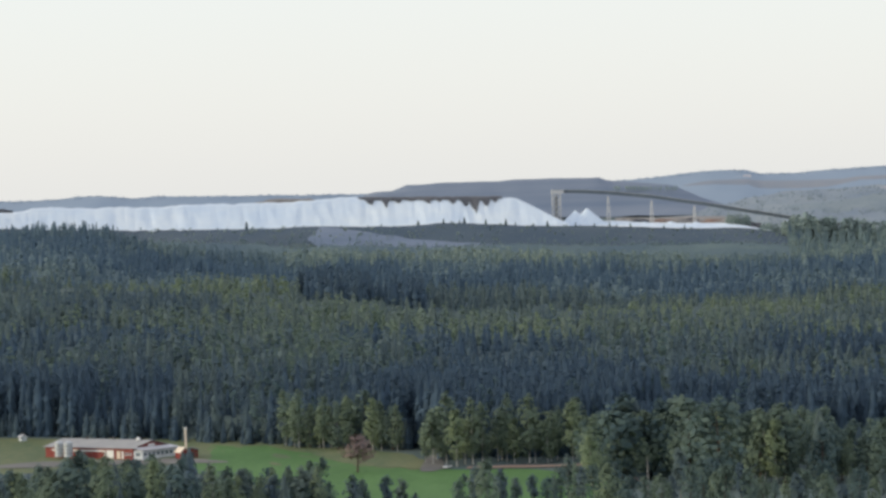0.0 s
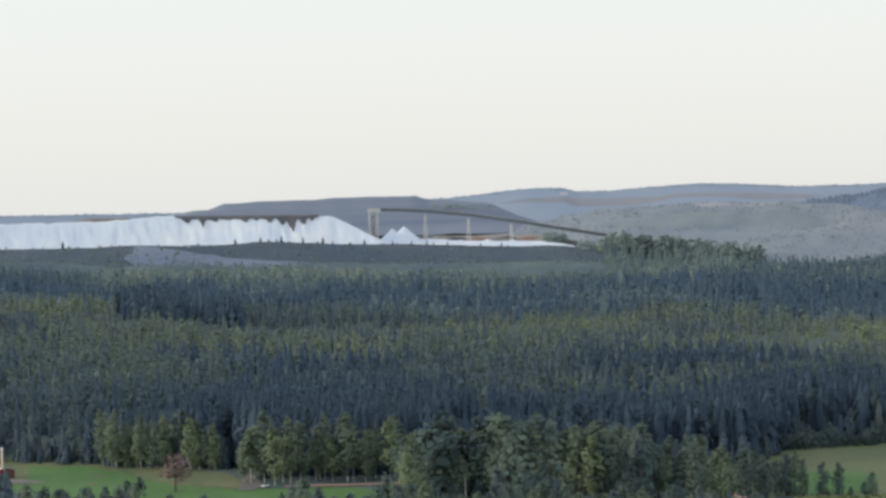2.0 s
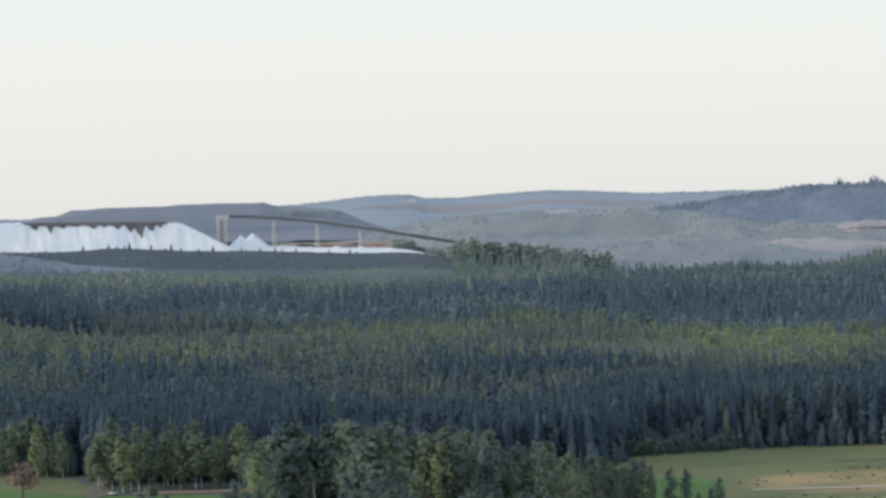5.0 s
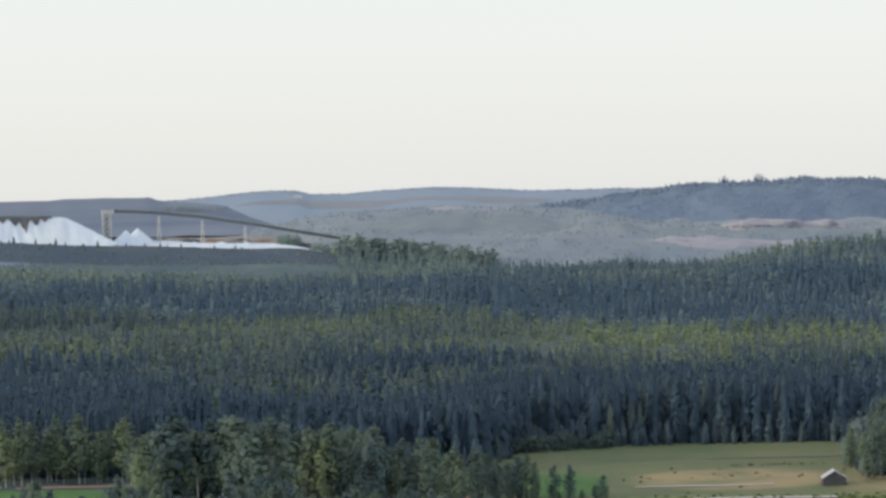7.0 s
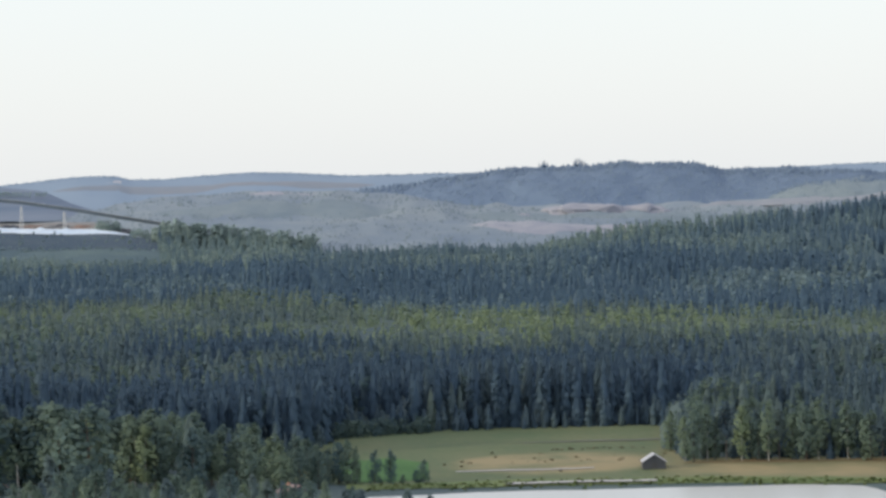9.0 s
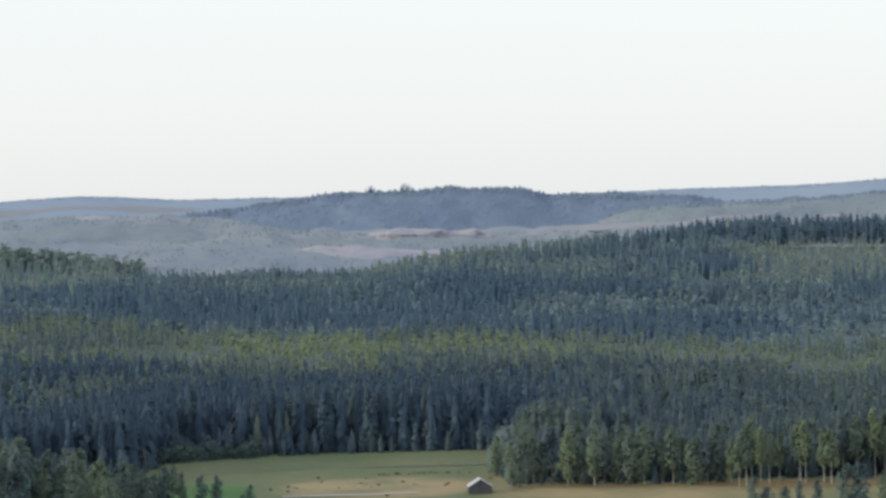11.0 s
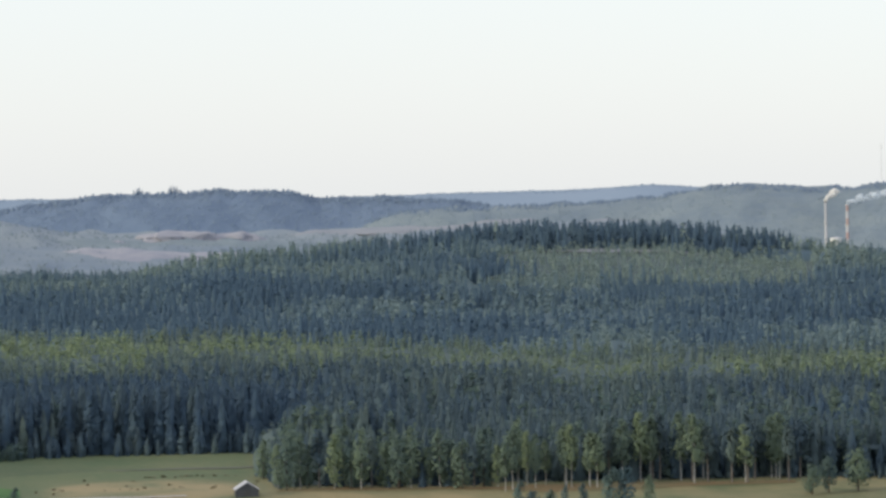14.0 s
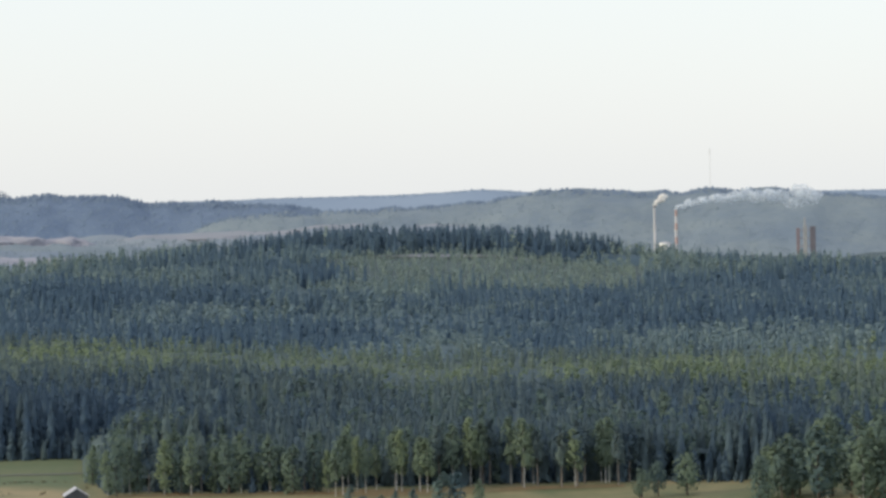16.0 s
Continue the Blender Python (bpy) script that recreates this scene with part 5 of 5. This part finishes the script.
def conveyor():
    d = 4320
    pts = [(1.60, 17.5), (2.05, 19.5), (2.42, 23), (3.04, 32), (3.42, 40), (3.82, 48), (4.23, 58), (4.63, 67), (5.28, 82), (6.2, 100), (7.3, 120)]
    P = [polar(a, d, EYE - v * d / 7000) for a, v in pts]
    root = thing("conveyor", Matrix.Translation(P[0]), "long covered belt conveyor descending from a transfer tower", "conveyor")
    o = P[0]
    for i in range(len(P) - 1):
        p, q = P[i] - o, P[i + 1] - o
        bm = bmesh.new()
        side = Vector((0.1, 1, 0)) * 1.9
        up = Vector((0, 0, 3.2))
        v = [bm.verts.new(k) for k in (p - side, p + side, p + side + up, p + up * 1.18, p - side + up, q - side, q + side, q + side + up, q + up * 1.18, q - side + up)]
        for f in ((0, 1, 2, 3, 4), (9, 8, 7, 6, 5)):
            bm.faces.new([v[k] for k in f])
        for k in range(5):
            bm.faces.new((v[k], v[(k + 1) % 5], v[5 + (k + 1) % 5], v[5 + k]))
        bmesh.ops.recalc_face_normals(bm, faces=bm.faces[:])
        part("gallery", bm, M["gallery"], root)
        part("handrail", tube(bmesh.new(), p - side + up * 1.05, q - side + up * 1.05, 0.15, 0.15, 5), M["steel"], root)
    for a, vt in ((2.41, 25), (3.035, 34), (3.65, 46), (4.95, 76), (7.0, 116)):
        top = EYE - (vt + 1.5) * d / 7000
        base = at(a, d - 6, -1)
        leg = thing("trestle", Matrix.Translation(base), "pale steel trestle carrying the conveyor", "support", "conveyor trestles")
        h = max(2.5, top - base.z)
        for s in (-1, 1):
            for t in (-1, 1):
                part("leg", tube(bmesh.new(), (s * (0.6 + 0.05 * h), t * 1.5, 0), (s * 0.6, t * 1.2, h), 0.42, 0.32, 6), M["steel"], leg)
        part("footing", box(bmesh.new(), (-3, -2.4, -1.5), (3, 2.4, 1.2), 0.1), M["concrete"], leg)
        for k in range(3):
            z0, z1 = h * k / 3, h * (k + 1) / 3
            w0, w1 = 0.6 + 0.05 * h * (1 - k / 3), 0.6 + 0.05 * h * (1 - (k + 1) / 3)
            part("brace", tube(bmesh.new(), (-w0, -1.5, z0), (w1, -1.4, z1), 0.2, 0.2, 4), M["steel"], leg)
            part("brace", tube(bmesh.new(), (w0, -1.5, z0), (-w1, -1.4, z1), 0.2, 0.2, 4), M["steel"], leg)
    base = at(1.66, d, -1)
    tw = thing("transfer_tower", Matrix.Translation(base), "open steel transfer tower with a pale head house", "tower")
    h = EYE - 19 * d / 7000 - base.z
    for s in (-1, 1):
        for t in (-1, 1):
            part("leg", tube(bmesh.new(), (s * 4.4, t * 4.4, -1), (s * 4.4, t * 4.4, h), 0.6, 0.6, 6), M["steel"], tw)
    for k in range(6):
        z0, z1 = h * k / 6, h * (k + 1) / 6
        part("floor_deck", box(bmesh.new(), (-4.7, -4.7, z1 - 0.5), (4.7, 4.7, z1), 0.05), M["concrete"], tw)
        for t in (-1, 1):
            part("brace", tube(bmesh.new(), (-4.4, t * 4.4, z0), (4.4, t * 4.4, z1), 0.35, 0.35, 5), M["steel"], tw)
            part("brace", tube(bmesh.new(), (4.4, t * 4.4, z0), (-4.4, t * 4.4, z1), 0.35, 0.35, 5), M["steel"], tw)
    part("chute", box(bmesh.new(), (-2.2, -2, 0), (1.6, 2, h - 2), 0.2), M["chute"], tw)
    part("head_house", box(bmesh.new(), (-5.4, -5, h), (8.0, 5, h + 3.8), 0.25), M["steel"], tw, "pale sheet-metal head house")
    part("head_roof", box(bmesh.new(), (-5.8, -5.5, h + 3.8), (8.4, 5.5, h + 4.2), 0.1), M["pale_roof"], tw)


conveyor()

# young spruces on the embankment's edge
ea = np.concatenate([[-2.83], np.array([-0.35, 0.02, 0.13, 0.25, 0.32, 0.63, 0.92, 1.06, 1.32, 1.52, 1.8, 1.93, 2.2, 2.42, 2.52, 2.72, 3.2, 3.5]), 5 - 10 * tr.rand(26)])
eh = np.concatenate([[9], 4 + 4.5 * tr.rand(18), 2 + 2 * tr.rand(26)])
for a, h in zip(ea[:19], eh[:19]):
    stand("spruce", float(a), 4213, float(h), 1.5)
forest("bank_scrub", "low dark scrub along the embankment's edge", M["far_spruce"], ea[19:], 4211 + 0 * ea[19:], eh[19:], [leafy_template(tr, 24, 0.05, 0.4, 5, 0.14) for _ in range(3)], 1.6, tr.rand(26), "scrub")
ba, bd = -7.5 + 13 * tr.rand(700), 4085 + 125 * tr.rand(700) ** 0.7
forest("bank_scrub", "scattered low bushes on the dark embankment", M["far_birch"], ba, bd, 1.2 + 2.6 * tr.rand(700) ** 2, [leafy_template(tr, 14, 0.05, 0.5, 4, 0.2) for _ in range(4)], 1.8, tr.rand(700), "scrub")
# wood hiding the conveyor's lower end
wa = np.concatenate([4.1 + 0.35 * tr.rand(26), 4.9 + 2.4 * tr.rand(240), 4.6 + 0.6 * tr.rand(50)])
wd = np.concatenate([4285 + 15 * tr.rand(26), 4190 + 60 * tr.rand(240), 4225 + 25 * tr.rand(50)])
forest("far_grove", "dark leafy grove at the foot of the conveyor", M["grove"], wa, wd, np.concatenate([9 + 4 * tr.rand(26), np.interp(wa[26:266], [4.9, 5.2, 6, 6.5, 7.3], [13, 25, 23, 21, 23]) * (0.75 + 0.4 * tr.rand(240)), 6 + 5 * tr.rand(50)]), [leafy_template(tr, 40, 0.05, 0.26, 9, 0.075) for _ in range(5)], 1.2, np.clip(0.5 + 0.5 * tr.rand(len(wa)), 0, 1), "trees")
patch("rubble", "brown and grey rubble heaps behind the terrace", M["rubble"], [(2.5, 4352, 4400), (3.4, 4345, 4410), (4.2, 4300, 4400)], 2.0, 10, "rubble")


def heap(a, d, z, r, h, mat, label, wide=1.6):
    bm = bmesh.new()
    bmesh.ops.create_icosphere(bm, subdivisions=4, radius=1.0)
    for v in bm.verts:
        k = 1 + 0.35 * noise.noise(v.co * 2.1 + Vector((a, d, 0))) + 0.12 * noise.noise(v.co * 7)
        v.co = Vector((v.co.x * r * wide * k, v.co.y * r * k, max(v.co.z, -0.9) * h * k))
    me = bpy.data.meshes.new("spoil_mound")
    bm.to_mesh(me)
    bm.free()
    me.materials.append(mat)
    ob = new("spoil_mound", me)
    ob.matrix_world = Matrix.Translation(polar(a, d, z - 0.35 * h)) @ pose(0, 0, 0, 0, 0, -a)
    tagged(ob, label, "spoil heap", "mine spoil heaps")


heap(3.75, 4335, float(land(3.75, 4335)), 16, 7, M["rubble"], "brown rubble heap behind the white terrace", 3.0)
heap(2.95, 4350, float(land(2.95, 4350)), 12, 4, M["rubble"], "low brown rubble heap behind the white terrace", 3.0)


for k, (a0, d0, r0, h0) in enumerate(((2.68, 4345, 8, 5), (2.86, 4330, 7, 4), (3.18, 4335, 9, 5), (3.38, 4325, 7, 4.5), (3.58, 4330, 8, 6.5), (3.92, 4325, 9, 6), (4.08, 4318, 7, 4.5), (4.42, 4300, 8, 4.5))):
    heap(a0, d0, float(land(a0, d0)) + 1.0, r0, h0, M[("rubble", "spoil", "red_earth")[k % 3]], "small heap of mixed rubble behind the white terrace", 1.8)


def slope_patch(name, label, hill, a0, a1, r0, r1, mat, lift=1.2, category="slope"):
    """A sheet lying on a hill's flank between two heights (rows) and azimuths, with a ragged outline."""
    co = np.empty(len(hill.data.vertices) * 3, np.float32)
    hill.data.vertices.foreach_get("co", co)
    co = co.reshape(18, -1, 3)
    az = np.degrees(np.arctan2(co[0, :, 0], co[0, :, 1]))
    c = np.where((az >= a0) & (az <= a1))[0]
    c = np.interp(np.linspace(0, 1, len(c) * 2), np.linspace(0, 1, len(c)), c)
    u = np.linspace(-1, 1, len(c))
    body = (1 - np.abs(u) ** 3)
    mid = (r0 + r1) / 2 + 0.5 * (r1 - r0) * 0.5 * (vnoise(c / 9, c * 0) - 0.5)
    half = (r1 - r0) / 2 * body * (0.6 + 0.8 * vnoise(c / 5, c * 0 + 8)) + 0.02
    t = np.linspace(-1, 1, 7)[:, None]
    r = np.clip(mid + half * t, 0, 16.5)
    i, j = r.astype(int), np.clip(c.astype(int), 0, co.shape[1] - 2)
    fr, fc = (r - i)[..., None], (c - j)[:, None]
    p = (co[i, j] * (1 - fc) + co[i, j + 1] * fc) * (1 - fr) + (co[i + 1, j] * (1 - fc) + co[i + 1, j + 1] * fc) * fr
    p[..., 2] += lift * (1 - t * t) * np.minimum(1, 4 * (1 - np.abs(u))) - 0.15
    ob = new(name, grid_mesh(name, p, mat))
    return tagged(ob, label, category, kind="structure")


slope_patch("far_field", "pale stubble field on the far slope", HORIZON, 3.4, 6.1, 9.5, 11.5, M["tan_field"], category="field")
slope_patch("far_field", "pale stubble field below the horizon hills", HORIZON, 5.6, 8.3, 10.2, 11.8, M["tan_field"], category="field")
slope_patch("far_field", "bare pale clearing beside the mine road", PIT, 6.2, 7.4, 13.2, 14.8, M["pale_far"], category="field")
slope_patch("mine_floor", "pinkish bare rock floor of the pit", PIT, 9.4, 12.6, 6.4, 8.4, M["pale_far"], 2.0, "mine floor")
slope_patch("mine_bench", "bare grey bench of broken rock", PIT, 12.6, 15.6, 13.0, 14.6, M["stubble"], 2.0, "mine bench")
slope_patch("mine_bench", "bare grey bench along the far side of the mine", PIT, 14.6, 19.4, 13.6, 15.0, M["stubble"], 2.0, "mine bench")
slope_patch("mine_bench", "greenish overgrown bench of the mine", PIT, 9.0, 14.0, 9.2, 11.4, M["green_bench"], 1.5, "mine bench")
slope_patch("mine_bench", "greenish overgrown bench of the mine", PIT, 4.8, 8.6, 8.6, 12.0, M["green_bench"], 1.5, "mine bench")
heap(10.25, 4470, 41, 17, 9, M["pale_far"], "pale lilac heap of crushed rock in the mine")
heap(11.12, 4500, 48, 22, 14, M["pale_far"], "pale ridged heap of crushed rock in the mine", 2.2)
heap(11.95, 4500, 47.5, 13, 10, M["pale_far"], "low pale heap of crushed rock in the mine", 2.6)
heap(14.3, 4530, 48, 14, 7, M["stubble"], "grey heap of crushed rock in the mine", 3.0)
heap(-2.24, 4330, 83.4, 8, 4, M["rubble"], "long tan rubble bank behind the white pile", 4.2)
heap(-5.09, 4330, 79.8, 5, 3.4, M["spoil"], "dark soil strip behind the white pile", 3.4)
heap(-6.42, 4330, 82.0, 5, 3.4, M["spoil"], "dark soil strip behind the white pile", 3.4)
for a0, w, near in ((-4.42, 0.17, 4186), (-4.18, 0.10, 4178), (-3.98, 0.13, 4190), (-3.78, 0.06, 4180), (-3.66, 0.10, 4188)):
    patch("gypsum_spill", "white gypsum washed down the dark bank", M["gypsum"], [(a0 - w, 4204, 4212), (a0 - w / 3, near, 4216), (a0 + w / 2, near + 8, 4216), (a0 + w, 4206, 4212)], 1.3, 2, "bank")
hilltop = np.array([10.52, 10.57, 10.60, 10.64, 11.03, 11.06, 11.10, 11.14, 11.18])
forest("hilltop_spruces", "few tall spruces standing out on the hilltop", M["hill_trees"], hilltop, 4776 + 0 * hilltop, np.array([7.0, 9, 10, 7, 9, 11, 11, 10, 7]), [spruce_template(tr, 3, 6) for _ in range(3)], 1.5, 0.3 * tr.rand(9), "trees", 99.5 + 0 * hilltop)
da = 2.5 + 0.95 * tr.rand(64)
forest("dump_birches", "green birch fringe on the shoulder of the rock dump", M["grove"], da, 4586 + 12 * tr.rand(64), 3 + 3.5 * tr.rand(64), [leafy_template(tr, 18, 0.05, 0.3, 6, 0.1) for _ in range(3)], 1.3, 0.85 + 0.15 * tr.rand(64), "trees", EYE - (13 + 4 * (da - 2.5)) * 4594 / 7000 - 2.5)
for a, d, z, w in ((4.18, 4850, 88, 8), (4.3, 4850, 89, 6), (4.42, 4850, 91, 9)):
    hs = thing("farmhouse", Matrix.Translation(polar(a, d, z)), "tiny white far-off farmhouse on the hill", "house", "far farmhouses")
    part("wall", box(bmesh.new(), (-w / 2, -3, -6), (w / 2, 3, 3.5), 0.1), M["white_paint"], hs)
    part("roof", tube(bmesh.new(), (-w / 2 - 0.4, 0, 4), (w / 2 + 0.4, 0, 4), 3.2, 3.2, 3), M["pale_roof"], hs)


# ---- factory chimneys, headframe and masts ----
def stack(a, d, vt, r, bands, label):
    base = at(a, d, -1)
    top = EYE - vt * d / 7000 - base.z
    root = thing("chimney", Matrix.Translation(base), label, "chimney", "factory chimneys")
    n = 9
    for k in range(n):
        z0, z1 = top * k / n, top * (k + 1) / n
        part("shaft", tube(bmesh.new(), (0, 0, z0), (0, 0, z1), r * (1 - 0.03 * k), r * (1 - 0.03 * (k + 1)), 20), M["stack_red"] if bands and k % 2 == 0 and k > 2 else M["stack_white"], root)
    part("rim", tube(bmesh.new(), (0, 0, top - 1.2), (0, 0, top), r * 0.95, r * 0.95, 20), M["dark_metal"] if not bands else M["stack_white"], root)
    part("gallery", tube(bmesh.new(), (0, 0, top * 0.66), (0, 0, top * 0.66 + 0.8), r * 1.35, r * 1.35, 20), M["steel"], root)
    return root.matrix_world.translation + Vector((0, 0, top))


def plume(origin, length, rise, r0, r1, mat, label, count, seed, steep=4.0):
    """Drifting smoke: soft lumps that widen downwind."""
    rng = np.random.RandomState(seed)
    bm = bmesh.new()
    for k in range(count):
        f = ((k + 0.3) / count) ** 1.5
        r = r0 + (r1 - r0) * f ** 0.6
        c = Vector((length * f, 6 * f, rise * (1 - (1 - f) ** steep) + 0.4)) + Vector(rng.randn(3) * r * 0.35)
        m = Matrix.Translation(c) @ Matrix.Diagonal((r * 1.5, r, r * 0.9, 1))
        made = bmesh.ops.create_icosphere(bm, subdivisions=3, radius=1.0, matrix=m)["verts"]
        for v in made:
            v.co += (v.co - c) * 0.55 * noise.noise(v.co * 0.22 + Vector((seed, 0, 0)))
    me = bpy.data.meshes.new("smoke_plume")
    bm.to_mesh(me)
    bm.free()
    me.polygons.foreach_set("use_smooth", np.ones(len(me.polygons), bool))
    me.materials.append(mat)
    ob = new("smoke_plume", me)
    ob.location = origin
    tagged(ob, label, "smoke")


top_a = stack(20.50, 4150, 27, 1.5, False, "tall pale grey factory chimney with a dark rim")
top_b = stack(20.81, 4150, 33, 1.8, True, "factory chimney banded in red and white")
plume(top_a, 15, 10, 1.0, 3.0, M["steam"], "short cream-white steam plume from the chimney", 9, 3, 1.5)
plume(top_b, 165, 12, 1.4, 8.5, M["smoke"], "thin white smoke drifting along the hill", 26, 5, 6.0)
tank = thing("storage_tank", Matrix.Translation(at(20.645, 4150, -1)), "white cylindrical storage tank among the trees", "tank")
tz = EYE - 92 * 4150 / 7000 - (at(20.645, 4150).z - 1)
part("shell", tube(bmesh.new(), (0, 0, 0), (0, 0, tz), 6.2, 6.2, 28), M["white_paint"], tank)
part("cover", tube(bmesh.new(), (0, 0, tz), (0, 0, tz + 1.2), 6.2, 1.0, 28), M["pale_roof"], tank)


def headframe(a, d):
    base = at(a, d, -1)
    root = thing("headframe", Matrix.Translation(base) @ pose(0, 0, 0, 0, 0, -a), "rust-red mine headframe with a steel lattice top", "tower")
    top = EYE - 70 * d / 7000 - base.z
    part("left_pier", box(bmesh.new(), (-9, -4, -1), (-5.4, 4, top), 0.2), M["rust"], root)
    part("right_pier", box(bmesh.new(), (5.2, -4, -1), (11, 4, top + 1.5), 0.2), M["rust_dark"], root)
    part("core", box(bmesh.new(), (-2.0, -3, -1), (2.4, 3, top + 2), 0.2), M["chute"], root)
    for k in range(5):
        z = (top - 2) * (k + 1) / 5
        part("bridge", box(bmesh.new(), (-5.4, -2.8, z - 0.8), (5.2, 2.8, z), 0.05), M["rust"], root)
    hi = EYE - 52 * d / 7000 - base.z
    part("lattice_top", tube(bmesh.new(), (0, 0, top), (0, 0, hi), 1.5, 0.8, 6), M["chute"], root)


headframe(22.66, 4150)
mast = thing("radio_mast", Matrix.Translation(polar(21.31, 4880, EYE - 8 * 4880 / 7000)), "thin pale lattice radio mast on the hill", "mast")
tip = 80 * 4880 / 7000
part("pole", tube(bmesh.new(), (0, 0, -12), (0, 0, tip), 0.28, 0.2, 6), M["steel"], mast)
part("antenna", tube(bmesh.new(), (0, 0, tip - 6), (0, 0, tip), 0.4, 0.4, 6), M["steel"], mast)
gabled("house", "pale far-off house beside the mine road", "house", 23.75, 4140, 80, 18, 9, 4, 7, M["white_wall"], M["pale_roof"])
